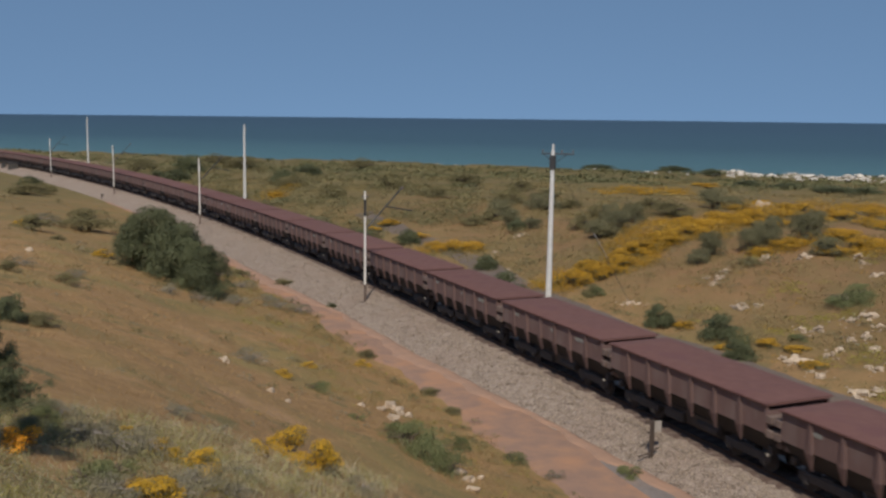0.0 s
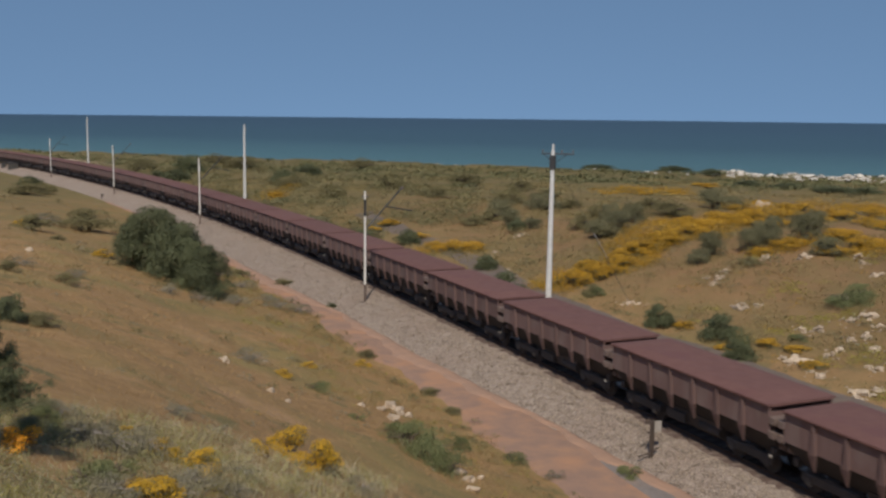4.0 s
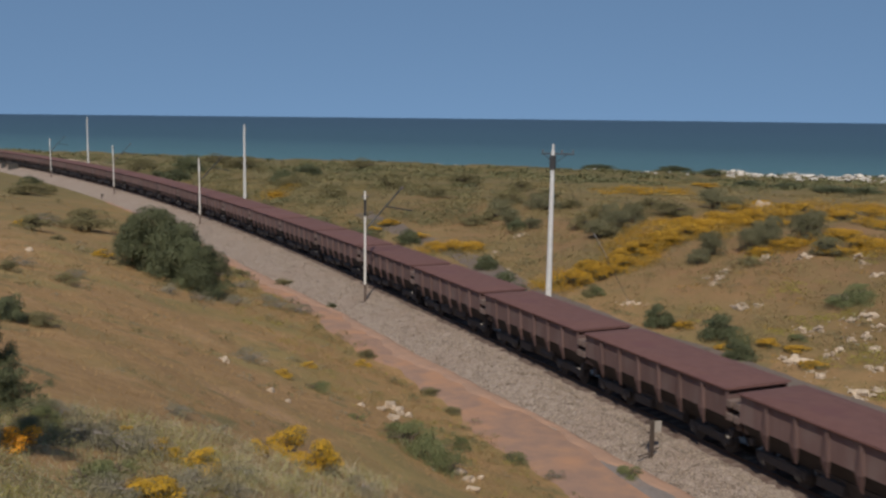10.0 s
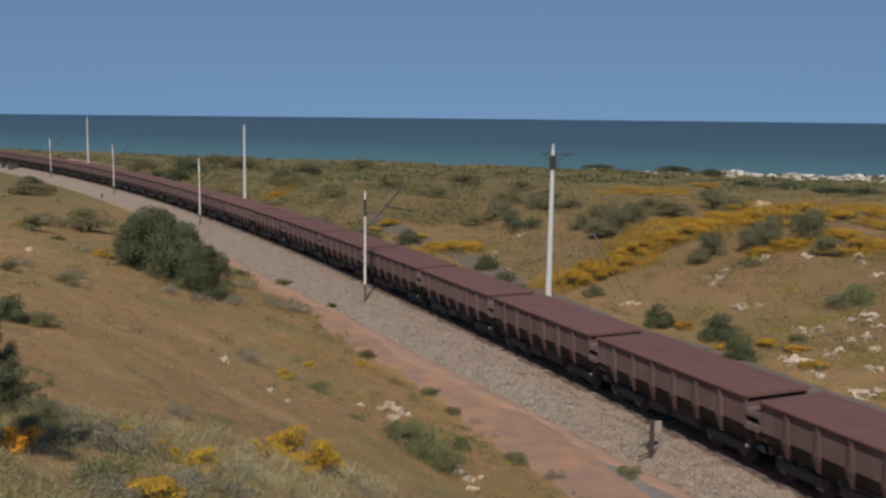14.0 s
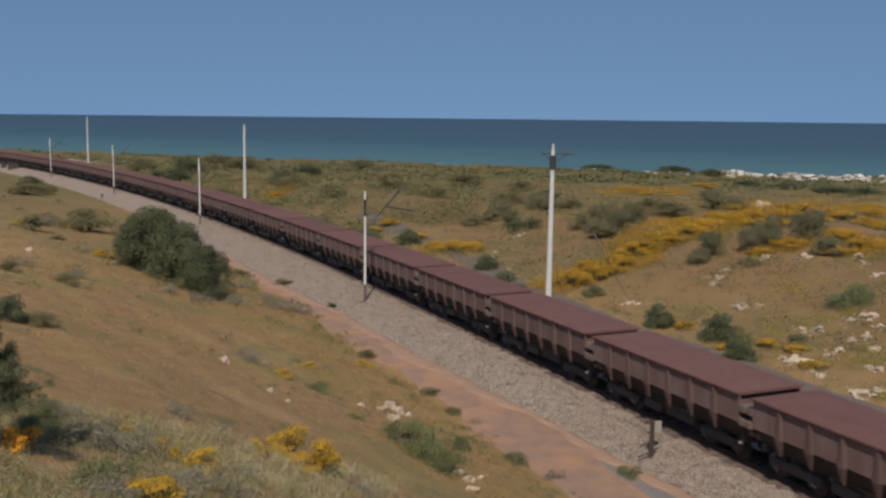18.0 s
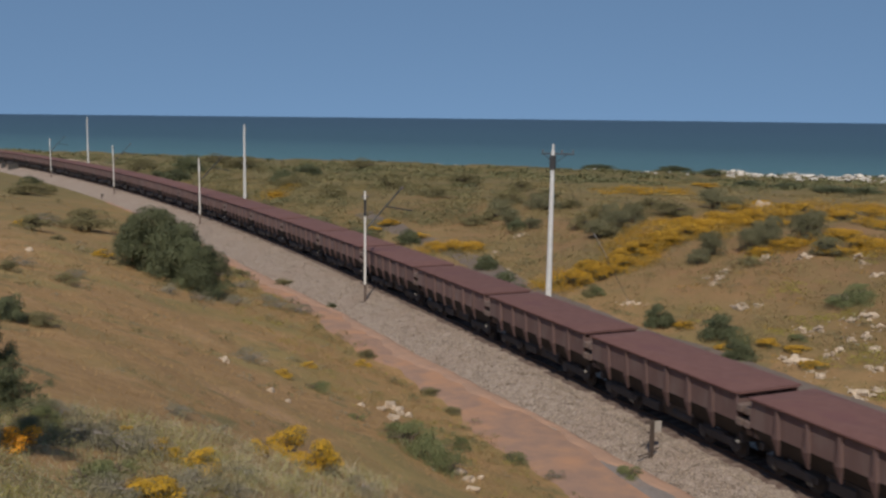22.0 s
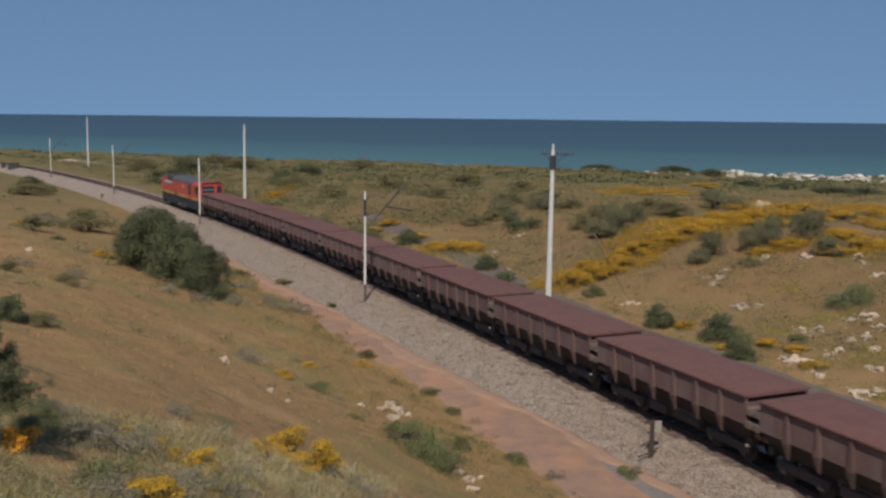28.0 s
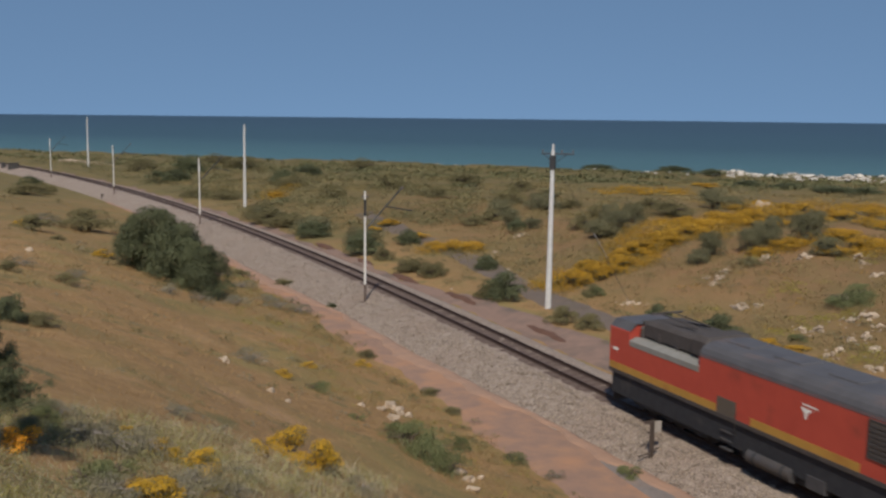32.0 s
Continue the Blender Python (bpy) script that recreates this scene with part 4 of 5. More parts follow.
def stay_wire(x, y, z, x2, y2):
    z2 = on_ground(x2, y2)
    a, b = Vector((x, y, z)), Vector((x2, y2, z2))
    t = empty("stay_wire", Matrix.Translation(b), "thin grey stay wire from pole top to ground", "stay wire")
    v = a - b
    part("wire", rod((0, 0, -0.2), v, 0.014, sides=6), DARKSTEEL, t)
    part("guard", rod(v * 0.33, v * 0.5, 0.018, sides=6), PLATE, t, "pale sleeve on the wire")
    part("anchor", box(-0.15, 0.15, -0.15, 0.15, -0.1, 0.15, 0.03), SLEEPER, t)


def marker_post(x, y):
    z = on_ground(x, y) - 0.05
    t = empty("marker_post", pose(x, y, z, 0, 0, 8), "dark rusty steel post with a small pale plate", "marker post")
    bm = box(-0.10, 0.10, -0.02, 0.02, -0.3, 1.95, 0.005)
    add_box(bm, -0.02, 0.02, -0.10, 0.10, -0.3, 1.95)
    part("post", bm, POST, t)
    part("plate", box(0.08, 0.36, -0.05, -0.03, 1.48, 1.93, 0.01), PLATE, t, "pale blank plate")
    part("arm", box(-0.30, -0.08, -0.03, 0.01, 1.82, 1.93, 0.01), POST, t)
    part("arm", box(-0.20, -0.06, -0.03, 0.01, 1.42, 1.5, 0.01), POST, t)
    bm = rod((0.0, 0, 0.62), (-0.55, -0.05, 0.5), 0.035)
    add_rod(bm, (0.05, 0, 0.66), (0.25, 0, 0.82), 0.04)
    part("bracket", bm, POST, t, "bent rusty bracket")


def ore_ridge(s, lat, length):
    m = at_track(s, lat)
    z = on_ground(m.translation.x, m.translation.y)
    g = np.random.RandomState(int(-s * 10))
    nx, ny = 22, 7
    v = []
    for i in range(nx):
        for j in range(ny):
            a, b = i / (nx - 1) * 2 - 1, j / (ny - 1) * 2 - 1
            e = max(0.0, 1 - a * a) ** 0.5 * max(0.0, 1 - b * b)
            v.append((a * length / 2, b * 0.42 * (0.6 + 0.4 * (1 - a * a)) + 0.06 * math.sin(a * 7), -0.08 + 0.33 * e + g.normal(0, 0.02)))
    f = [(i * ny + j, (i + 1) * ny + j, (i + 1) * ny + j + 1, i * ny + j + 1) for i in range(nx - 1) for j in range(ny - 1)]
    ob = mesh_part("ore_ridge", raw_mesh("ore_ridge", v, f), RUST)
    ob.matrix_world = Matrix.Translation((0, 0, z)) @ m
    tagged(ob, "low windrow of rust-brown spilled ore beside the track", "ore ridge", "ore ridges along the shoulder")


# ---- plants and stones ----
def leaf_mesh(name, seed, blobs, n, size, flat=0.0, slim=0.55, rise=0.0):
    """Small leaves in clumps: blobs are (x, y, z, radius across, radius up), leaves lie mostly in their outer shells."""
    g = np.random.RandomState(seed)
    b = np.array(blobs, dtype=float)
    wgt = b[:, 3] ** 2
    pick = g.choice(len(b), n, p=wgt / wgt.sum())
    d = g.normal(size=(n, 3))
    d /= np.linalg.norm(d, axis=1)[:, None]
    d[:, 2] = np.where(d[:, 2] < -0.35, -d[:, 2], d[:, 2])
    r = g.uniform(0.45, 1.08, n) ** 0.6
    c = b[pick, :3] + d * r[:, None] * np.stack([b[pick, 3], b[pick, 3], b[pick, 4]], 1)
    c += g.normal(0, size * 0.6, (n, 3))
    # leaves face outwards and a little upwards
    face = d + np.array([0, 0, 0.3]) + g.normal(0, 0.5, (n, 3))
    u = np.cross(face, g.normal(size=(n, 3)))
    u[:, 2] *= 1 - flat
    u[:, 2] += rise * np.linalg.norm(u, axis=1)
    u /= np.linalg.norm(u, axis=1)[:, None] + 1e-9
    w = np.cross(u, face)
    w /= np.linalg.norm(w, axis=1)[:, None] + 1e-9
    sz = (size * g.uniform(0.6, 1.4, n))[:, None]
    nrm = np.cross(u, w) * sz * 0.25
    v = np.stack([c - u * sz, c + w * sz * slim + nrm, c + u * sz, c - w * sz * slim + nrm], 1)
    v[..., 2] = np.maximum(v[..., 2], 0.0)
    f = np.arange(4 * n).reshape(n, 4)
    return raw_mesh(name, v, f)


def clump_blobs(seed, k, spread, height, r):
    """Unit shrub: about 1 wide and 1 high before scaling."""
    g = random.Random(seed)
    out = []
    for i in range(k):
        a, q = g.uniform(0, 6.283), math.sqrt(g.random()) * spread
        z = height * g.uniform(0.25, 1.0) * (1 - 0.55 * (q / spread) ** 2)
        rr = r * g.uniform(0.65, 1.25)
        out.append((q * math.cos(a), q * math.sin(a), z - rr * 0.4, rr, rr * g.uniform(0.7, 1.0)))
    return out


def stems(seed, k, spread, height, mat_r):
    g = random.Random(seed)
    bm = bmesh.new()
    for i in range(k):
        a, q = g.uniform(0, 6.283), math.sqrt(g.random()) * spread
        mid = Vector((q * 0.4 * math.cos(a), q * 0.4 * math.sin(a), height * 0.45))
        tip = Vector((q * math.cos(a), q * math.sin(a), height * g.uniform(0.45, 0.75) * (1 - 0.4 * (q / spread) ** 2)))
        foot = Vector((0.06 * math.cos(a), 0.06 * math.sin(a), -0.05))
        add_rod(bm, foot, mid, mat_r, mat_r * 0.6, 5)
        add_rod(bm, mid, tip, mat_r * 0.6, mat_r * 0.2, 4)
    return bm


SHRUBS = {}


def shrub_kind(kind):
    """Two unit shrubs of each kind, built once under the ground's origin and copied."""
    if kind in SHRUBS:
        return SHRUBS[kind]
    spec = {
        "dark": ("bush", "dense dark green bush on the dry slope", LEAF_DARK, BARK, 34, 0.36, 0.85, 0.19, 7000, 0.020, 0.55, 0.0),
        "broad": ("bush", "large dense dark green bush on the dry slope", LEAF_DARK, BARK, 22, 0.36, 0.82, 0.21, 16000, 0.014, 0.45, 0.0),
        "olive": ("shrub", "low olive-green shrub in dry grass", LEAF_OLIVE, BARK, 22, 0.38, 0.75, 0.19, 5600, 0.019, 0.45, 0.4),
        "green": ("shrub", "feathery green shrub in dry grass", LEAF_GREEN, BARK, 18, 0.4, 0.72, 0.18, 5200, 0.024, 0.2, 1.6),
        "ash": ("shrub", "soft ash-green shrub on the rolling veld", LEAF_ASH, BARK, 24, 0.38, 0.78, 0.19, 6400, 0.019, 0.35, 0.9),
        "grey": ("shrub", "grey twiggy shrub with sparse leaves", LEAF_GREY, TWIG, 16, 0.42, 0.7, 0.18, 4200, 0.016, 0.3, 0.9),
        "yellow": ("flowering_shrub", "low shrub covered in bright yellow flowers", LEAF_OLIVE, BARK, 14, 0.40, 0.7, 0.2, 1800, 0.024, 0.4, 0.5),
        "gold": ("flowering_shrub", "low shrub covered in golden flowers", LEAF_OLIVE, BARK, 16, 0.42, 0.62, 0.2, 1800, 0.026, 0.4, 0.5),
        "orange": ("flowering_shrub", "low shrub covered in orange flowers", LEAF_OLIVE, BARK, 12, 0.42, 0.7, 0.19, 1400, 0.026, 0.4, 0.5),
    }[kind]
    name, label, leaf, wood, k, spread, height, r, n, size, slim, rise = spec
    made = []
    for v in range(2):
        seed = 100 * (1 + ("dark", "olive", "green", "grey", "yellow", "orange", "broad", "ash", "gold").index(kind)) + v
        blobs = clump_blobs(seed, k, spread, height, r)
        me = [bpy.data.meshes.new("woody_base"), leaf_mesh("foliage", seed, blobs, n, size, 0.0, slim, rise)]
        bm = stems(seed, 26 if kind == "grey" else 9, spread, height, 0.014 if kind == "grey" else 0.03)
        bm.to_mesh(me[0])
        bm.free()
        me[0].materials.append(wood)
        me[1].materials.append(leaf)
        if kind in ("yellow", "orange", "gold"):
            top = [(x, y, z + 0.05, rr * 1.02, q) for x, y, z, rr, q in blobs]
            fl = leaf_mesh("blossom", seed + 7, top, 5200, 0.0165, 0.5)
            fl.materials.append({"orange": PETAL_ORANGE, "gold": PETAL_GOLD}.get(kind, PETAL))
            me.append(fl)
        made.append(me)
    SHRUBS[kind] = (name, label, made)
    return SHRUBS[kind]


def plant(kind, x, y, width, height, rng, label=""):
    name, base_label, made = shrub_kind(kind)
    me = made[rng.randrange(2)]
    z = on_ground(x, y, 0.05)
    ob = empty(name, Matrix.Translation((x, y, z)) @ Matrix.Rotation(rng.uniform(0, 6.283), 4, "Z") @ Matrix.Diagonal((width, width, height, 1)),
               label or base_label, "shrub", kind + " shrubs on the veld")
    for m in me:
        o = new(m.name.split(".")[0], m)
        o.parent = ob
    return ob


def edge_bush(x, y):
    """Tall ragged evergreen bush with short upswept branches, close by on the slope."""
    g = random.Random(12)
    t = empty("evergreen_bush", pose(x, y, on_ground(x, y) - 0.05), "tall ragged dark evergreen bush in the heath", "bush")
    part("trunk", rod((0, 0, -0.1), (0.03, 0.02, 1.25), 0.05, 0.015, 7), BARK, t)
    blobs = []
    for i in range(34):
        z = 0.08 + 1.5 * (i / 33.0)
        reach = (0.56 - 0.15 * z) * g.uniform(0.55, 1.12) * (1.45 if 0.3 < z < 0.62 else 1.0)
        a = g.uniform(0, 6.283)
        tip = Vector((reach * math.cos(a), reach * math.sin(a), z + 0.16))
        part("branch", rod((0.01, 0, z - 0.05), tip, 0.012, 0.004, 5), BARK, t)
        for k in range(4):
            q = 0.35 + 0.25 * k
            r = 0.14 - 0.025 * k
            blobs.append((tip.x * q + g.uniform(-0.04, 0.04), tip.y * q + g.uniform(-0.04, 0.04), z - 0.05 + 0.21 * q, r, r * 0.9))
    mesh_part("foliage", leaf_mesh("foliage", 55, blobs, 40000, 0.019, 0.0, 0.22, 0.8), LEAF_DARK, t)


def stone_shape(size, rng, flat):
    bm = bmesh.new()
    bmesh.ops.create_icosphere(bm, subdivisions=2, radius=0.5)
    sd = rng.uniform(0, 100)
    for v in bm.verts:
        k = 1 + 0.85 * noise.noise(v.co * 2.6 + Vector((sd, 0, 0))) + 0.4 * noise.noise(v.co * 6 + Vector((0, sd, 0)))
        v.co = Vector((v.co.x * k * size, v.co.y * k * size * rng.uniform(0.66, 0.7), v.co.z * k * size * flat))
    return bm


def loose_slabs(rows, rng, flat):
    """Small slabs too many to count, joined."""
    v, f = [], []
    for x, y, size in rows:
        bm = stone_shape(size, rng, flat)
        turn = Matrix.Translation((x, y, on_ground(x, y) + size * flat * 0.12)) @ Matrix.Rotation(rng.uniform(0, 6.28), 4, "Z")
        bm.verts.index_update()
        k = len(v)
        v += [tuple(turn @ q.co) for q in bm.verts]
        f += [tuple(k + q.index for q in t.verts) for t in bm.faces]
        bm.free()
    tagged(mesh_part("rock_slabs", raw_mesh("rock_slabs", v, f), ROCK), "small pale limestone slabs in broken bands", "rocks", kind="stuff")


def stone(x, y, size, rng, flat=0.6, mat=None):
    bm = stone_shape(size, rng, flat)
    ob = part("rock", bm, mat or ROCK)
    ob.matrix_world = Matrix.Translation((x, y, on_ground(x, y) + size * flat * 0.12)) @ Matrix.Rotation(rng.uniform(0, 6.28), 4, "Z")
    tagged(ob, "pale weathered limestone rock half sunk in soil", "rock", "pale rocks on the veld")


def scatter_points(n, a0, a1, r0, r1, seed, keep):
    """Points over a fan of the land, thinning with distance; keep(s, lat, coast) picks the ground they may stand on."""
    g = np.random.RandomState(seed)
    a, r = np.radians(g.uniform(a0, a1, n)), np.exp(g.uniform(math.log(r0), math.log(r1), n))
    x, y = r * np.sin(a), r * np.cos(a)
    s, lat = track_coords(x, y)
    ok = keep(s, lat, y - (318 - 0.45 * x), x, y)
    return x[ok], y[ok], g


def tufts(name, mat, pts, blades, height, spread, label, category, width=0.016):
    """Tapered upright blades in small tufts, joined."""
    x, y, g = pts
    k = len(x)
    z = ground_z(x, y)
    dist = np.hypot(x, y)
    size = np.clip(dist / 30, 0.35, 2.5)
    cx, cy, cz, sz = (np.repeat(q, blades) for q in (x, y, z, size))
    n = k * blades
    hh = height * sz * g.uniform(0.5, 1.3, n)
    ox, oy = g.normal(0, spread, n) * sz, g.normal(0, spread, n) * sz
    a = g.uniform(0, 6.283, n)
    wd = width * np.maximum(sz, np.repeat(dist, blades) / 45) * g.uniform(0.6, 1.4, n)
    lx, ly = g.normal(0, 0.8, n) * hh, g.normal(0, 0.8, n) * hh
    base = np.stack([cx + ox, cy + oy, cz - 0.02], 1)
    side = np.stack([np.cos(a) * wd, np.sin(a) * wd, np.zeros(n)], 1)
    tip = base + np.stack([lx, ly, hh], 1)
    v = np.stack([base - side, base + side, tip], 1)
    me = raw_mesh(name, v, np.arange(3 * n).reshape(n, 3))
    tagged(mesh_part(name, me, mat), label, category, kind="stuff")


def clumps(name, mat, pts, leaves, size, across, up, label, category):
    """Low leafy clumps, joined: for each point a small mound of leaves."""
    x, y, g = pts
    k = len(x)
    z = ground_z(x, y)
    big = g.uniform(0.5, 1.5, k) * np.clip(np.hypot(x, y) / 60, 0.35, 2.6)
    cx, cy, cz, b = (np.repeat(q, leaves) for q in (x, y, z, big))
    n = k * leaves
    d = g.normal(size=(n, 3))
    d /= np.linalg.norm(d, axis=1)[:, None]
    d[:, 2] = np.abs(d[:, 2])
    r = g.uniform(0.3, 1.0, n) ** 0.5
    c = np.stack([cx + d[:, 0] * r * across * b, cy + d[:, 1] * r * across * b, cz + d[:, 2] * r * up * b], 1)
    # small leaves spread to the sky and outwards
    face = d * 0.5 + np.array([0, 0, 0.7]) + g.normal(0, 0.4, (n, 3))
    face /= np.linalg.norm(face, axis=1)[:, None]
    u = np.cross(face, g.normal(size=(n, 3)))
    u /= np.linalg.norm(u, axis=1)[:, None] + 1e-9
    w = np.cross(face, u)
    s = (size * b * g.uniform(0.6, 1.4, n))[:, None]
    v = np.stack([c - u * s, c + w * s * 0.6, c + u * s, c - w * s * 0.6], 1)
    me = raw_mesh(name, v, np.arange(4 * n).reshape(n, 4))
    tagged(mesh_part(name, me, mat), label, category, kind="stuff")


def loose_ballast():
    """Single stones lying on the near slope of the ballast, joined."""
    g = np.random.RandomState(21)
    n = 26000
    s = -np.exp(g.uniform(math.log(18), math.log(120), n))
    t = g.uniform(0, 1, n)
    toe = toe_near(s)
    lat = toe - 0.25 + (-1.15 - toe + 0.25) * t
    z = np.where(lat < -1.8, -1.1 + 0.86 * (lat - toe) / (-1.8 - toe), -0.23)
    z = np.maximum(z, -1.05)
    turn = np.where(s < BEND_AT, (BEND_AT - s) / BEND_R, 0)
    a = np.where(s < BEND_AT, BEND_AT - (BEND_R + lat) * np.sin(turn), s)
    l = np.where(s < BEND_AT, (BEND_R + lat) * np.cos(turn) - BEND_R, lat) + OFFSET
    c = np.stack([a * ALONG[0] + l * ACROSS[0], a * ALONG[1] + l * ACROSS[1], z + 0.015], 1)
    octa = np.array([(1, 0, 0), (-1, 0, 0), (0, 1, 0), (0, -1, 0), (0, 0, 1), (0, 0, -1)], dtype=float)
    tri = np.array([(0, 2, 4), (2, 1, 4), (1, 3, 4), (3, 0, 4), (2, 0, 5), (1, 2, 5), (3, 1, 5), (0, 3, 5)])
    size = g.uniform(0.025, 0.06, (n, 1, 1)) * g.uniform(0.6, 1.3, (n, 6, 1))
    ang = g.uniform(0, 6.283, n)
    rot = np.stack([np.stack([np.cos(ang), -np.sin(ang), 0 * ang], 1), np.stack([np.sin(ang), np.cos(ang), 0 * ang], 1), np.stack([0 * ang, 0 * ang, 0 * ang + 0.8], 1)], 1)
    v = c[:, None, :] + np.einsum("nij,kj->nki", rot, octa) * size
    f = (np.arange(n)[:, None, None] * 6 + tri[None]).reshape(-1, 3)
    tagged(mesh_part("ballast_stones", raw_mesh("ballast_stones", v.reshape(-1, 3), f), STONE), "loose grey and buff ballast stones on the slope", "ballast", kind="stuff")


def vegetation():
    rng = random.Random(77)
    # one big bush: several crowns grown together, stepping down the slope
    for x, y, w, h in [(-21.3, 71.4, 5.5, 5.8), (-22.7, 72.0, 3.8, 4.9), (-18.4, 68.1, 5.2, 5.4), (-15.7, 64.7, 3.6, 4.4), (-19.8, 70.4, 4.4, 6.1), (-17.0, 66.5, 3.8, 4.5)]:
        plant("broad", x, y, w, h, rng)
    for kind, rows in (("dark", DARK_BUSHES), ("dark", COAST_BUSHES), ("ash", ASH_BUSHES), ("olive", SHOULDER_BUSHES), ("olive", OLIVE_NEAR), ("green", GREEN_NEAR), ("grey", GREY_NEAR), ("yellow", YELLOW_NEAR),
                       ("olive", OLIVE_FAR), ("olive", OLIVE_FAR_B), ("olive", OLIVE_FAR_D), ("dark", DARK_FAR_D), ("gold", YELLOW_FAR), ("gold", YELLOW_FAR_B), ("gold", YELLOW_FAR_C), ("green", GREEN_FAR)):
        for x, y, w, h in rows:
            close = kind == "yellow" and y < 21
            plant(kind, x, y, w * (1.6 if close else 1.1), h * (2.6 if close else 1.1), rng)
    edge_bush(-4.92, 10.35)
    plant("ash", -5.5, 13.0, 0.62, 0.42, rng)
    plant("ash", -5.1, 11.6, 0.5, 0.4, rng)
    plant("orange", -4.70, 10.6, 0.58, 0.46, rng)
    for x, y, size in NEAR_ROCKS:
        stone(x, y, size * 0.9, rng)
    for x, y, size in FAR_ROCKS:
        stone(x, y, size * 0.62, rng, 0.45)
    # outcrops: each a low broken shelf of a few large pieces with small slabs about it
    slabs = []
    for x, y, size in OUTCROPS:
        stone(x, y, size * 0.85, rng, 0.58)
        for j in range(4):
            stone(x + rng.uniform(-0.6, 0.6) * size, y + rng.uniform(-0.7, 0.9) * size, size * rng.uniform(0.25, 0.6), rng, 0.5)
        for j in range(5):
            slabs.append((x + rng.uniform(-1.2, 1.2) * size, y + rng.uniform(-1.4, 1.6) * size, rng.uniform(0.10, 0.24)))
    loose_slabs(slabs, rng, 0.42)
    for i in range(14):
        stone(rng.uniform(40.2, 44.4), rng.uniform(128.5, 131.5), rng.uniform(0.7, 1.7), rng, 0.8)
    # limestone and pale sand along the shore
    for i in range(170):
        a = radians(rng.uniform(8.5, 27) if i < 60 else rng.uniform(15, 27)) if i > 8 else radians(rng.uniform(-0.5, 1.0))
        d = rng.uniform(-26, 2) * (1 if i > 8 else 0.6)
        t = (318 + d) / (math.cos(a) + 0.45 * math.sin(a))
        stone(t * math.sin(a), t * math.cos(a), rng.uniform(0.6, 2.6) * (0.6 + 0.6 * (a > 0.25)), rng, 0.38, SHORE)
    near = lambda s, lat, coast, x, y: (lat < -7.7)
    bankside = lambda s, lat, coast, x, y: (lat > 11.5) & (coast < -12)
    verge = lambda s, lat, coast, x, y: (lat > 5.9) & (lat < 12) & (waves(x, y, 4, 105) > -0.45)
    patchy = lambda s, lat, coast, x, y: (lat < -7.8) & (waves(x, y, 9, 31) > 0.15)
    thicket = lambda s, lat, coast, x, y: (lat > 11.5) & (coast < -12) & (waves(x, y, 22, 51) + waves(x, y, 60, 52) > -0.35)
    shore = lambda s, lat, coast, x, y: (lat > 14) & (coast > -95) & (coast < -9)
    tufts("dry_grass", STRAW, scatter_points(34000, -29, 12, 6, 150, 11, near), 7, 0.06, 0.26, "short straw-brown dry grass over the near slope", "grass", 0.008)
    tufts("dry_grass", STRAW, scatter_points(14000, -27, 28, 45, 200, 12, bankside), 5, 0.06, 0.24, "short straw-brown dry grass beyond the railway", "grass", 0.009)
    front = lambda s, lat, coast, x, y: (y < 13.4 + 2.4 * (x + 6.1) + 1.2 * waves(x, y, 4, 61)) & (x < -1.2) & (np.hypot(x + 4.62, y - 10.7) > 0.45)
    tufts("tall_grass", BLADE_GREEN, scatter_points(4200, -30, 0, 6.5, 24, 31, front), 13, 0.24, 0.24, "green and straw grass stalks among the shrubs", "grass", 0.007)
    tufts("twiggy_scrub", BLADE_GREY, scatter_points(4200, -30, 0, 6.5, 24, 32, front), 13, 0.29, 0.24, "grey leafless twigs of low heath scrub", "scrub", 0.007)
    clumps("heath", LEAF_LIME, scatter_points(900, -30, 0, 6.5, 24, 37, lambda s, lat, coast, x, y: front(s, lat, coast, x, y) & (waves(x, y, 2.6, 81) > 0.15)), 200, 0.016, 0.45, 0.5, "yellow-green heath among dry stalks", "heath")
    clumps("scrub", LEAF_LIME, scatter_points(900, 14, 28, 46, 76, 38, lambda s, lat, coast, x, y: (lat > 11.5) & (waves(x, y, 5, 82) > 0.5)), 130, 0.026, 0.6, 0.16, "low yellow-green scrub among the rocks", "scrub")
    clumps("heath", LEAF_OLIVE, scatter_points(900, -30, 0, 7, 25, 33, front), 90, 0.034, 0.5, 0.6, "low green heath among dry stalks", "heath")
    clumps("heath", LEAF_GREEN, scatter_points(700, -30, 0, 6.5, 24, 39, lambda s, lat, coast, x, y: front(s, lat, coast, x, y) & (waves(x, y, 3, 83) > 0.0)), 150, 0.018, 0.45, 0.55, "soft green heath among dry stalks", "heath")
    clumps("heath", LEAF_GREY, scatter_points(350, -30, 0, 7, 25, 34, front), 80, 0.034, 0.5, 0.6, "low grey heath among dry stalks", "heath")
    clumps("scrub", LEAF_OLIVE, scatter_points(2600, -29, 14, 25, 110, 35, lambda s, lat, coast, x, y: (lat < -6.7) & (lat > -9.0) & (np.sin(s * 0.8) + np.sin(s * 0.31 + 1) > -0.4)), 44, 0.05, 0.4, 0.3, "weeds along the edge of the dirt road", "scrub")
    roadside = lambda s, lat, coast, x, y: (lat < -7.3) & (lat > -13.5) & (s > -85) & (waves(x, y, 5, 101) + waves(x, y, 2, 102) > -0.1)
    clumps("scrub", LEAF_VELD, scatter_points(5200, -14, 16, 24, 85, 41, roadside), 60, 0.03, 0.4, 0.2, "soft olive scrub on the slope above the road", "scrub")
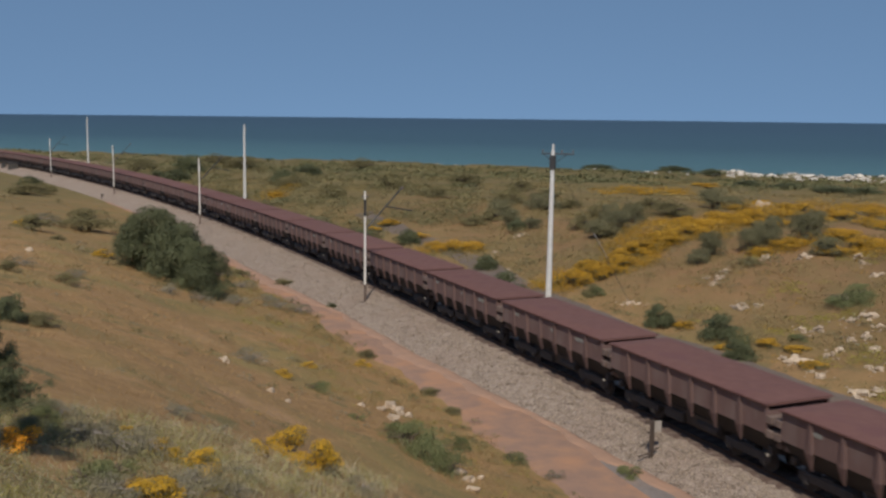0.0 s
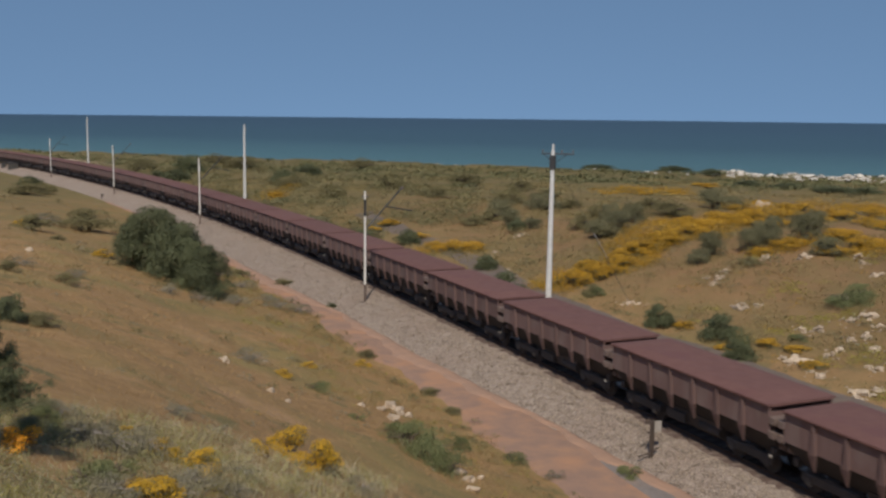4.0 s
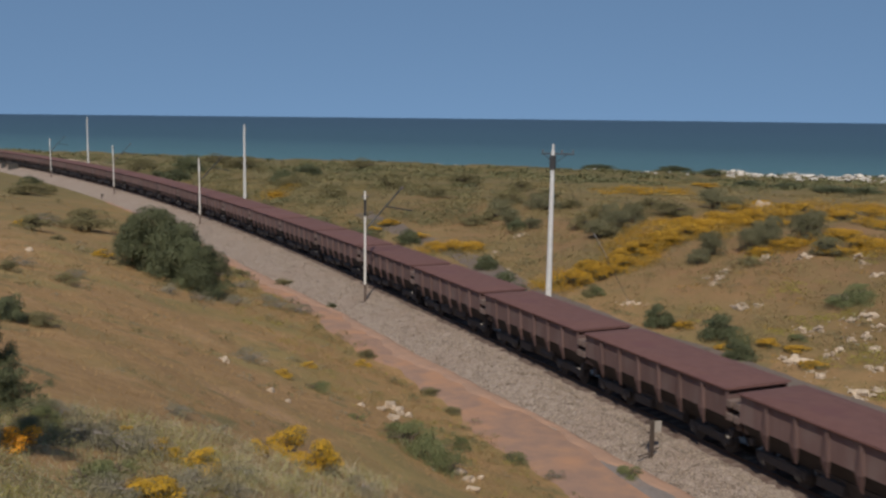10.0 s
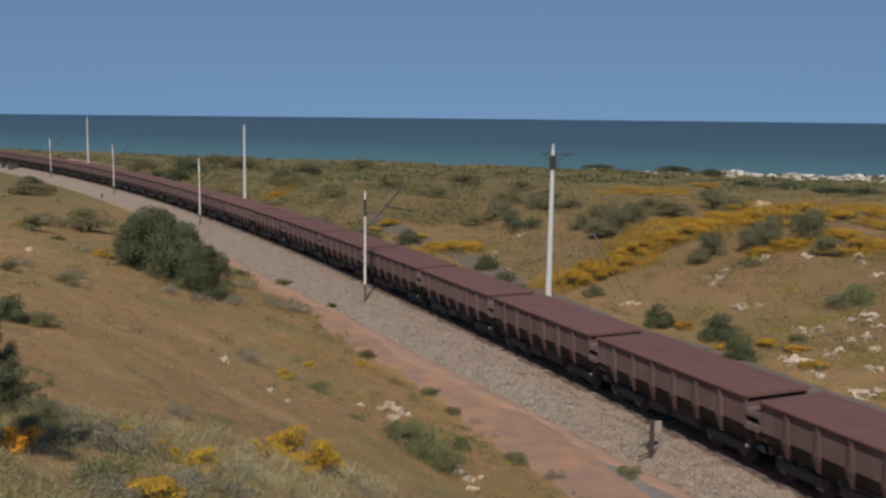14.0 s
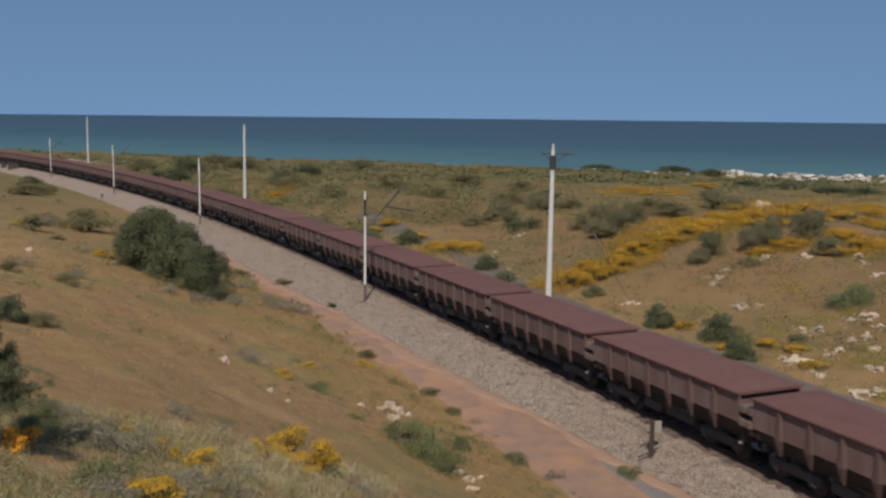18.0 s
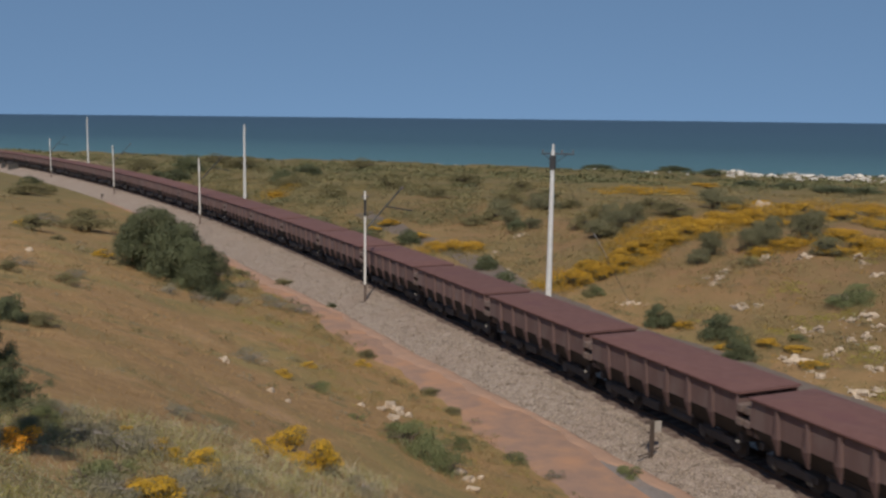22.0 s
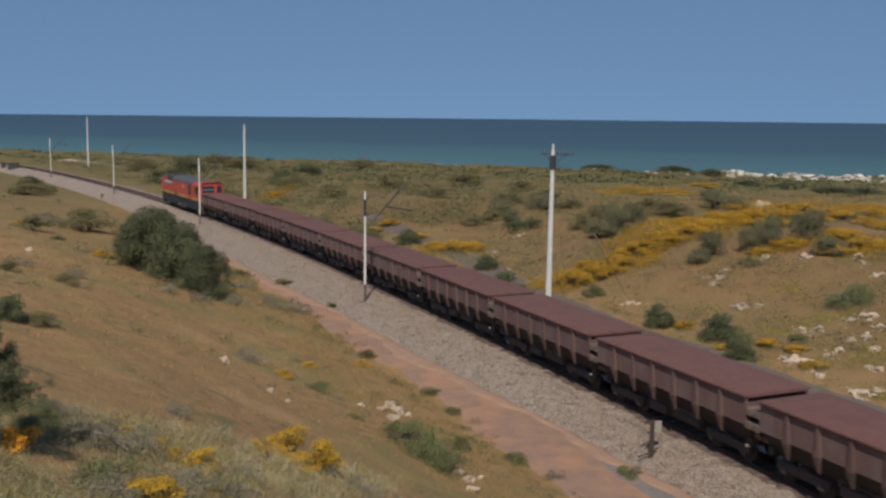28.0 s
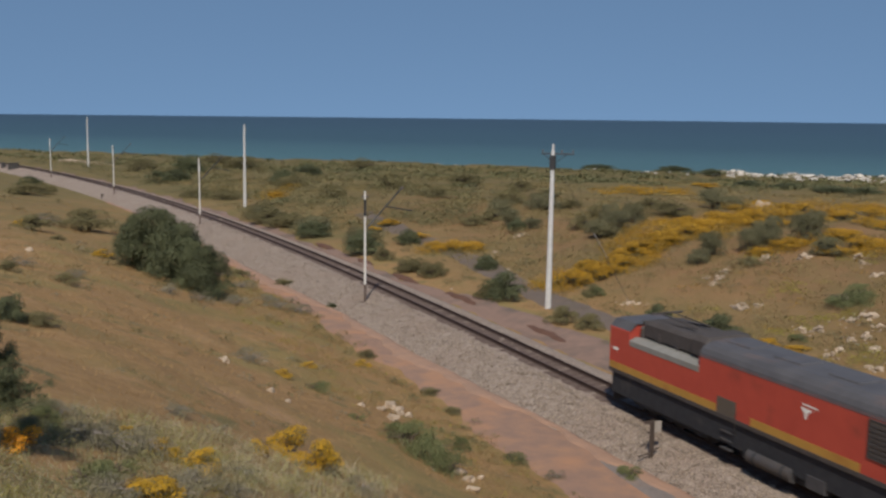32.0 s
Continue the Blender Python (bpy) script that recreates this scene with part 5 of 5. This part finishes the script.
    clumps("scrub", LEAF_LIME, scatter_points(1500, -14, 16, 24, 85, 42, roadside), 60, 0.026, 0.34, 0.2, "yellow-green weeds on the slope above the road", "scrub")
    tufts("dry_grass", STRAW, scatter_points(9000, -16, 16, 22, 85, 43, roadside), 9, 0.12, 0.2, "taller straw grass on the slope above the road", "grass", 0.008)
    stony = lambda s, lat, coast, x, y: (lat > 11.8) & (y < 98) & (waves(x, y, 7, 103) + waves(x, y, 2.5, 104) > 0.1)
    clumps("scrub", LEAF_OLIVE, scatter_points(2600, 2, 28, 44, 98, 44, stony), 46, 0.026, 0.4, 0.14, "small olive tussocks among the rocks", "scrub")
    clumps("yellow_flowers", PETAL_GOLD, scatter_points(500, 10, 28, 44, 80, 45, stony), 30, 0.022, 0.34, 0.12, "scattered golden flowers among the rocks", "flowers")
    hillside = lambda s, lat, coast, x, y: (lat > 11.5) & (y < 125) & (waves(x, y, 8, 71) + waves(x, y, 3, 72) > 0.0)
    tufts("olive_grass", BLADE_OLIVE, scatter_points(16000, -27, 28, 42, 160, 36, hillside), 9, 0.07, 0.24, "olive grass tufts on the far slope", "grass")
    clumps("scrub", LEAF_OLIVE, scatter_points(800, -29, 12, 7, 150, 13, patchy), 40, 0.05, 0.36, 0.26, "low olive scrub in the dry grass", "scrub")
    clumps("scrub", LEAF_GREY, scatter_points(600, -29, 12, 6, 110, 14, patchy), 40, 0.045, 0.34, 0.28, "grey twiggy scrub in the dry grass", "scrub")
    clumps("scrub", LEAF_VELD, scatter_points(3600, -27, 28, 55, 300, 15, thicket), 100, 0.038, 0.95, 0.17, "olive scrub over the rolling veld", "scrub")
    clumps("scrub", LEAF_ASH, scatter_points(700, -27, 28, 50, 240, 16, thicket), 110, 0.036, 0.7, 0.30, "grey scrub over the rolling veld", "scrub")
    clumps("scrub", LEAF_OLIVE, scatter_points(2600, -27, 20, 50, 260, 17, verge), 80, 0.034, 0.5, 0.26, "olive weeds along the far shoulder", "scrub")
    inland = lambda s, lat, coast, x, y: (lat > 7.5) & (coast < -15) & (waves(x, y, 16, 111) + 0.7 * waves(x, y, 5, 112) > -0.15)
    clumps("scrub", LEAF_OLIVE, scatter_points(2600, -28, 2, 110, 300, 46, inland), 70, 0.045, 0.9, 0.26, "dense olive scrub between the railway and the sea", "scrub")
    clumps("scrub", LEAF_COAST, scatter_points(1300, -28, 2, 110, 300, 47, inland), 80, 0.045, 0.8, 0.36, "dark green scrub between the railway and the sea", "scrub")
    clumps("coastal_scrub", LEAF_COAST, scatter_points(4600, -28, 28, 150, 420, 18, shore), 30, 0.11, 0.95, 0.20, "dark green low scrub behind the shore", "scrub")
    def in_drift(s, lat, coast, x, y):
        ok = np.zeros(x.shape, dtype=bool)
        for x0, y0, x1, y1, half in DRIFTS:
            dx, dy = x1 - x0, y1 - y0
            t = np.clip(((x - x0) * dx + (y - y0) * dy) / (dx * dx + dy * dy), 0, 1)
            ok |= np.hypot(x - x0 - t * dx, y - y0 - t * dy) < half * (1 + 0.35 * waves(x, y, 6, 91))
        return ok & (waves(x, y, 3, 92) > -0.55)
    clumps("yellow_flowers", PETAL_GOLD, scatter_points(17000, -11, 26, 65, 180, 19, in_drift), 90, 0.026, 0.62, 0.42, "drift of golden flowers across the slope", "flowers")
    clumps("flower_leaves", LEAF_OLIVE, scatter_points(9000, -11, 26, 65, 180, 23, in_drift), 40, 0.03, 0.62, 0.34, "olive leaves among the golden flowers", "scrub")
    speck = lambda s, lat, coast, x, y: (lat < -7.8) & (waves(x, y, 5, 41) > 0.75)
    clumps("yellow_flowers", PETAL, scatter_points(800, -29, 10, 12, 100, 20, speck), 16, 0.022, 0.2, 0.12, "scattered yellow flowers in the grass", "flowers")


def sand_bank():
    pts = [(-102.5, 265.0), (-100.2, 266.2), (-97.6, 267.4), (-95.0, 268.8), (-92.2, 270.4), (-89.4, 272.0)]
    v, f = [], []
    for i, (x, y) in enumerate(pts):
        for k in range(5):
            xx, yy = x + (k - 2) * 0.3, y + (k - 2) * 0.9
            v.append((xx, yy, on_ground(xx, yy) + (0.6 if k in (1, 2, 3) else -0.2) * (0.7 if i in (0, 5) else 1)))
    for i in range(len(pts) - 1):
        f += [(i * 5 + k, (i + 1) * 5 + k, (i + 1) * 5 + k + 1, i * 5 + k + 1) for k in range(4)]
    ob = mesh_part("sand_bank", raw_mesh("sand_bank", v, f), SAND, smooth=True)
    tagged(ob, "low pale sand bank beyond the railway", "sand bank")


def breaker():
    """A short white crest that rises off the shore now and then."""
    bm = bmesh.new()
    g = random.Random(3)
    for i in range(12):
        x = -5.0 + 10.0 * i / 11
        add_rod(bm, (x - 0.8, g.uniform(-0.5, 0.5), -0.4), (x + 0.8, g.uniform(-0.5, 0.5), -0.4), g.uniform(0.7, 1.5) * (1 - abs(x) / 9), sides=7)
    ob = part("breaker", bm, FOAM)
    return tagged(ob, "short white breaking wave crest off the shore", "wave")

# places of plants (x, y, width, height) and stones (x, y, size)
DARK_BUSHES = [(4.5, 69.8, 2.9, 2.4), (-11.6, 25.9, 0.8, 0.8), (13.5, 60.7, 1.6, 1.8), (16.5, 57.1, 2.4, 1.8), (16.3, 52.7, 1.8, 1.6), (3.7, 83.3, 2.0, 1.7), (-3.6, 99.6, 2.5, 2.0), (7.7, 101.1, 2.1, 1.6), (-53.7, 207.2, 7.3, 4.4), (-27.9, 171.6, 5.0, 3.5), (-29.5, 215.5, 6.2, 3.2), (14.1, 60.9, 1.1, 1.3), (-7.9, 68.8, 0.8, 0.5), (-74.0, 175.6, 4.4, 2.4)]
OLIVE_NEAR = [(-36.0, 98.6, 5.7, 2.9), (-36.5, 86.6, 3.2, 1.9), (-18.3, 47.0, 1.4, 0.7), (-63.6, 149.5, 5.6, 2.8), (-63.6, 156.6, 3.9, 2.4), (-21.5, 48.1, 1.2, 0.9), (-11.1, 26.4, 1.3, 0.5), (-4.2, 54.4, 1.2, 0.7), (-0.6, 47.3, 1.1, 0.5), (-12.9, 78.4, 1.8, 0.7), (-17.2, 81.8, 1.9, 0.9), (0.5, 44.1, 1.0, 0.5), (-32.0, 81.1, 1.5, 0.6)]
GREEN_NEAR = [(-0.4, 31.5, 2.2, 1.4), (-1.1, 32.3, 1.9, 1.3), (0.2, 30.8, 1.7, 1.1), (-1.7, 33.2, 1.1, 0.9), (0.6, 36.5, 1.0, 0.9), (-5.1, 38.3, 1.4, 0.6), (2.8, 37.5, 1.2, 0.7), (-3.1, 34.4, 0.7, 0.4), (7.3, 36.2, 1.1, 0.9), (-3.9, 10.3, 0.7, 0.4), (-3.8, 11.0, 0.6, 0.4), (-5.2, 12.4, 0.5, 0.5)]
GREY_NEAR = [(-22.3, 78.0, 2.0, 0.9), (-18.2, 79.5, 1.8, 0.8), (-15.4, 74.5, 2.2, 0.9), (-7.9, 39.5, 1.6, 0.8), (-5.0, 17.9, 0.7, 0.4), (-4.6, 12.2, 0.9, 0.5), (-4.3, 12.3, 0.9, 0.5), (-4.1, 13.1, 0.8, 0.5), (-5.4, 13.3, 0.7, 0.4), (-3.2, 12.0, 0.8, 0.4), (-2.7, 12.2, 0.6, 0.4), (-1.6, 18.9, 0.9, 0.5), (-4.3, 18.1, 0.5, 0.3), (4.4, 36.0, 0.8, 0.5), (-3.1, 10.9, 0.8, 0.4), (-3.6, 10.1, 0.7, 0.4), (-23.5, 54.4, 1.4, 0.7), (-20.1, 53.3, 1.3, 0.7), (-39.3, 95.9, 3.0, 1.7), (-3.0, 14.0, 0.6, 0.3), (-11.3, 67.0, 2.2, 1.1), (-9.9, 66.6, 1.8, 0.9), (-12.6, 69.6, 1.7, 0.9), (-7.7, 71.8, 0.7, 0.45), (-13.7, 63.5, 2.2, 1.0), (-15.4, 61.4, 1.6, 0.9), (-16.7, 59.2, 1.4, 0.9)]
YELLOW_NEAR = [(-3.9, 13.2, 0.32, 0.18), (-3.3, 13.1, 0.35, 0.21), (-4.6, 13.8, 0.19, 0.12), (-3.3, 10.4, 0.51, 0.17), (-3.1, 19.6, 0.72, 0.35), (-2.5, 19.3, 0.63, 0.39), (-3.5, 18.2, 0.29, 0.16), (-6.4, 38.5, 0.8, 0.4), (-6.2, 44.7, 0.8, 0.4), (-4.2, 51.0, 0.8, 0.6), (-25.8, 74.0, 1.6, 0.7), (-38.7, 90.4, 2.0, 1.0)]
OLIVE_FAR = [(16.1, 101.9, 2.4, 2.4), (20.5, 106.4, 3.3, 2.5), (13.6, 96.1, 2.8, 2.2), (15.1, 88.8, 3.3, 1.6), (8.6, 125.9, 4.3, 2.9), (3.7, 184.9, 6.3, 3.2), (5.5, 112.6, 3.5, 1.8), (-8.7, 159.9, 5.5, 3.8), (-16.1, 144.5, 4.1, 2.1), (-7.8, 97.9, 3.4, 2.5), (-14.6, 108.7, 4.6, 1.9), (-18.8, 115.1, 4.3, 2.1), (-23.2, 125.5, 5.4, 2.5), (-1.1, 79.8, 2.3, 1.6), (-3.0, 82.7, 2.5, 1.5), (11.0, 70.9, 1.6, 1.2), (-23.0, 278.0, 9.5, 3.8)]
OLIVE_FAR_B = [(3.5, 109.7, 3.1, 1.6), (26.5, 114.4, 5.3, 2.3), (25.4, 121.7, 4.3, 1.8), (15.8, 122.8, 3.5, 2.0), (-1.2, 136.6, 4.7, 1.9), (-49.6, 245.6, 10.0, 3.7), (-69.4, 227.7, 8.1, 3.3), (-56.2, 203.0, 6.0, 2.6), (-54.1, 183.8, 4.4, 1.8), (-68.1, 295.3, 10.4, 3.5), (-39.1, 153.9, 4.5, 2.0), (12.3, 159.4, 4.6, 2.6), (15.1, 142.5, 4.1, 2.0), (22.2, 70.3, 1.7, 0.8)]
OLIVE_FAR_D = [(-21.2, 119.5, 5.0, 2.3), (-17.4, 114.0, 3.7, 2.2), (-33.4, 150.0, 4.4, 2.5), (-60.5, 236.4, 7.0, 3.3), (-24.9, 163.7, 6.2, 3.2), (-17.2, 149.6, 3.8, 1.9), (-68.0, 217.4, 5.2, 2.3), (-5.5, 88.9, 2.0, 1.5)]
DARK_FAR_D = [(-14.1, 105.7, 3.6, 2.1), (-7.6, 92.4, 3.3, 2.9), (-50.4, 185.2, 5.5, 3.1), (-55.1, 189.2, 4.5, 2.3), (-27.5, 171.5, 4.0, 2.8)]
YELLOW_FAR = [(10.0, 74.8, 2.7, 1.9), (12.1, 76.1, 2.6, 1.8), (11.8, 79.4, 2.3, 1.2), (14.2, 77.7, 2.7, 1.5), (16.3, 80.5, 2.8, 1.6), (17.3, 80.2, 2.8, 1.4), (18.9, 81.0, 2.8, 1.4), (20.9, 82.8, 2.9, 1.5), (24.9, 91.5, 3.2, 1.5), (29.2, 98.9, 3.5, 1.5), (33.9, 107.7, 3.9, 1.5), (18.6, 83.8, 2.4, 1.1), (27.0, 108.2, 3.2, 1.3), (31.5, 113.2, 3.4, 1.3), (15.2, 80.6, 1.9, 1.1), (36.4, 126.0, 3.7, 1.3)]
YELLOW_FAR_B = [(23.7, 72.6, 2.0, 0.8), (25.9, 73.3, 2.7, 1.1), (28.1, 70.3, 2.3, 1.0), (30.9, 71.8, 3.1, 1.3), (35.5, 81.4, 3.0, 1.3), (43.1, 105.3, 3.9, 1.6), (42.0, 114.7, 3.5, 1.3), (47.4, 107.4, 3.4, 1.5), (-26.0, 152.0, 2.2, 1.2), (-24.6, 162.0, 2.4, 1.3), (0.9, 93.7, 2.9, 1.7), (2.8, 93.7, 2.4, 1.4), (-0.7, 95.8, 2.2, 1.2), (15.2, 60.4, 1.4, 0.6), (29.1, 85.3, 3.1, 1.2)]
YELLOW_FAR_C = [(49.7, 187.4, 5.5, 1.1), (32.7, 157.1, 6.4, 1.1), (18.6, 54.9, 1.3, 0.7), (19.5, 50.5, 1.4, 0.6), (-6.2, 113.6, 2.9, 1.3), (-7.8, 109.6, 2.3, 1.0), (30.5, 74.3, 2.7, 1.1), (39.8, 104.4, 3.2, 1.3), (38.3, 108.6, 3.3, 1.3), (28.3, 90.5, 2.7, 1.1), (13.3, 76.2, 2.0, 1.1), (-2.6, 102.8, 2.1, 1.1), (16.0, 54.9, 1.0, 0.5), (19.8, 53.5, 1.4, 0.5), (44.2, 127.5, 3.9, 1.4), (44.4, 137.2, 3.3, 1.3)]
ASH_BUSHES = [(19.4, 73.6, 2.0, 1.6), (20.6, 74.6, 2.5, 2.4), (23.4, 74.0, 2.2, 2.2), (24.4, 74.4, 2.5, 2.8), (25.3, 75.6, 1.9, 2.9), (27.6, 74.6, 2.6, 3.0), (29.0, 76.0, 2.0, 2.6), (27.4, 69.8, 2.4, 1.8), (34.2, 123.7, 4.6, 3.4), (37.6, 127.5, 4.0, 2.6), (17.1, 100.1, 2.2, 3.0), (20.1, 103.6, 2.8, 2.8), (14.2, 88.9, 3.1, 2.1), (16.2, 90.5, 3.6, 2.2), (7.4, 106.2, 3.1, 2.4), (7.1, 116.3, 4.0, 2.4), (9.0, 100.2, 2.6, 1.5), (12.1, 119.9, 4.2, 3.0), (-8.4, 100.5, 3.5, 2.5), (-14.9, 112.7, 3.9, 2.2), (-22.3, 121.9, 4.2, 2.0), (-15.4, 108.9, 3.1, 1.9)]
SHOULDER_BUSHES = [(3.2, 70.4, 2.0, 1.7), (-0.5, 81.2, 2.0, 1.4), (-2.3, 82.9, 2.7, 1.3), (7.7, 61.8, 2.0, 1.6), (9.2, 60.3, 1.8, 1.4)]
# drifts of golden flowers: from, to, half width
DRIFTS = [(9.2, 76.0, 15.1, 79.0, 2.6), (15.8, 80.3, 25.4, 97.0, 3.4), (20.2, 83.5, 35.9, 113.0, 3.6), (36.4, 128.0, 45.3, 123.9, 2.6), (44.3, 112.3, 58.1, 129.2, 1.4), (23.1, 72.4, 25.4, 72.2, 0.7), (25.8, 72.8, 28.5, 74.0, 1.3), (28.9, 70.0, 31.7, 69.6, 1.6), (0.1, 94.0, 2.8, 94.6, 2.2), (28.2, 156.0, 39.4, 173.5, 3.5), (-26.6, 150.0, -24.2, 166.0, 1.1)]
COAST_BUSHES = [(46.8, 299.7, 10.4, 2.1), (56.3, 310.4, 12.6, 2.5), (64.6, 311.6, 10.9, 2.5), (66.4, 285.3, 10.0, 2.3), (78.0, 301.5, 8.9, 2.7), (71.2, 261.9, 5.6, 2.2), (44.6, 320.5, 9.2, 1.7), (73.8, 210.7, 7.6, 1.5), (74.9, 189.4, 8.1, 1.4), (77.7, 180.6, 6.7, 1.6), (66.6, 214.5, 7.7, 1.5)]
GREEN_FAR = [(24.8, 59.6, 3.2, 1.6), (24.5, 59.9, 1.8, 1.1), (26.0, 60.2, 1.9, 1.3), (11.1, 70.8, 1.5, 1.1), (20.6, 55.4, 1.3, 0.7)]
NEAR_ROCKS = [(-8.3, 36.6, 0.60), (-5.7, 31.9, 0.45), (-5.0, 31.2, 0.29), (-2.5, 39.4, 0.45), (-2.2, 40.9, 0.80), (-1.8, 40.5, 0.74), (-2.0, 38.0, 0.61), (-1.4, 40.5, 0.47), (-3.2, 38.1, 0.31), (0.6, 31.3, 0.61), (0.9, 30.6, 0.49), (1.0, 29.1, 0.47), (1.3, 31.5, 0.33), (-28.6, 67.3, 0.67), (-7.7, 41.8, 0.29), (-6.2, 38.3, 0.22)]
FAR_ROCKS = [(3.4, 96.0, 0.99), (4.4, 89.7, 0.62), (5.6, 82.7, 0.67), (0.7, 74.0, 0.42), (13.0, 67.3, 0.63), (12.5, 67.4, 0.47)]
OUTCROPS = [(19.5, 68.6, 1.01), (19.0, 67.9, 0.55), (19.1, 62.4, 1.03), (20.3, 62.5, 0.52), (23.7, 71.4, 0.94), (25.9, 70.1, 0.93), (29.0, 67.3, 0.69), (28.5, 64.0, 0.77), (25.2, 56.7, 0.98), (22.0, 56.5, 0.86), (21.2, 56.9, 0.67), (24.1, 56.8, 0.68), (23.7, 53.8, 0.74), (24.9, 54.9, 0.57), (19.2, 51.6, 1.05), (18.7, 51.9, 0.61), (19.2, 49.8, 0.43), (19.3, 49.0, 0.67), (20.9, 52.1, 0.62), (21.7, 52.6, 0.63), (20.2, 45.8, 0.96), (21.1, 46.4, 0.65),
            (19.5, 45.0, 0.55), (22.9, 54.1, 0.56), (23.3, 51.8, 0.72), (22.4, 49.1, 0.69), (13.2, 67.3, 0.86), (20.3, 69.8, 0.58), (29.4, 68.9, 1.0), (31.3, 71.4, 0.83), (7.7, 97.4, 1.04), (4.9, 91.5, 0.61)]

# ---- building ----
ground()
water()
trackbed()
roads()
rail_dust()

LOADS = [ore_surface(i) for i in range(5)]
first_wagon = ore_wagon(LOADS[0])
N_WAGONS = 82
WAGONS = [first_wagon]
pick_load = random.Random(9)
for i in range(1, N_WAGONS):
    w = copy_thing(first_wagon, Matrix())
    for c in w.children:
        if c.name.startswith("ore_load"):
            c.data = LOADS[pick_load.randrange(5)]
            c.data.materials or c.data.materials.append(ORE)
    WAGONS.append(w)
# worn stencilled bars and a yellow tag on some of the leading wagons
for k in (70, 73, 74, 76, 77, 79, 80):
    for x, w, z in ((-3.6, 0.55, 2.28), (0.3, 0.5, 2.2), (2.6, 0.7, 2.25)):
        part("stencil_bar", box(x, x + w, -TOP_Y + 0.118, -TOP_Y + 0.128, z, z + 0.16), LOCO_PALE, WAGONS[k], "worn pale stencilled bar")
for k in (72, 76):
    part("tag", box(-1.2, -1.02, -1.16, -1.15, 1.0, 1.25), TAG_OCHRE, WAGONS[k], "small yellow tag")
ENGINE = locomotive()

for s in (-65.1, -117.6, -166.2, -213.1):
    catenary_mast(s, s > -70)
power_pole(7.3, 66.9, 11.3)
power_pole(-27.9, 137.9, 11.6, False)
power_pole(-83.5, 231.7, 11.9, False)
marker_post(8.3, 37.4)
stub_post(-53.7, 154.2, 0.9)
equipment_cabinet(-97.1, 222.5, 2.2, 1.2, 1.9, 18)
equipment_cabinet(-102.0, 228.5, 1.0, 0.8, 1.5, 18)
for s, lat, ln in ((-52.2, 4.5, 5.6), (-64.5, 4.5, 5.4), (-74.5, 4.2, 5.4), (-84.3, 4.4, 4.6), (-95.0, 4.5, 6.0)):
    ore_ridge(s, lat, ln)
loose_ballast()
vegetation()
sand_bank()
BREAKER = breaker()
stay_wire(7.6, 67.3, 9.6, 13.2, 67.5)


# ---- everything that moves ----
# small unevenness of the train's pace, metres ahead of a steady run, second by second
PACE = [0.58, 1.21, 1.15, 1.26, 1.25, 1.2, 1.09, -0.07, 0.85, 0.46, -0.44, 0.6, 0.46, 0.66, 0.69, 0.5, 0.0,
        -0.48, 0.31, 0.77, -0.56, 0.07, -0.02, 0.07, 0.03, -0.28, -0.2, -0.15, -0.17, 0.21, -0.8, 0.13, -0.25]


def train_run(t):
    """How far the train has gone since the start."""
    return 1.03 * (-0.47 + 25.538 * t + 0.0052 * t * t + PACE[int(t)])


def on_track(s_mid, half):
    """The pose of a vehicle whose bogies stand half a wheelbase either side of s_mid."""
    x0, y0, _ = track_place(s_mid - half)
    x1, y1, _ = track_place(s_mid + half)
    return Matrix.Translation(((x0 + x1) / 2, (y0 + y1) / 2, 0)) @ Matrix.Rotation(math.atan2(y1 - y0, x1 - x0), 4, "Z")


def motions():
    front = -862.08
    for k, w in enumerate(WAGONS):
        mid = front + WAGON_L * (k + 0.5)
        walk(w, [(float(t), on_track(mid + train_run(t), 3.35)) for t in range(33)])
    walk(ENGINE, [(float(t), on_track(front - 10.4 + train_run(t), 5.85) @ pose(10.4, 0, 0)) for t in range(33)])

    far_off = [(0.0, -405, -9), (6.8, -407, -9), (7.8, -408, 0), (11.0, -413, 0), (12.0, -414, -9), (20.8, -404, -9), (21.8, -406, 0.3), (24.0, -412, 0.2), (25.0, -414, -9), (32.0, -414, -9)]
    walk(BREAKER, [(t, pose(x, 842, SEA_Z + z, 0, 0, 10)) for t, x, z in far_off])


motions()
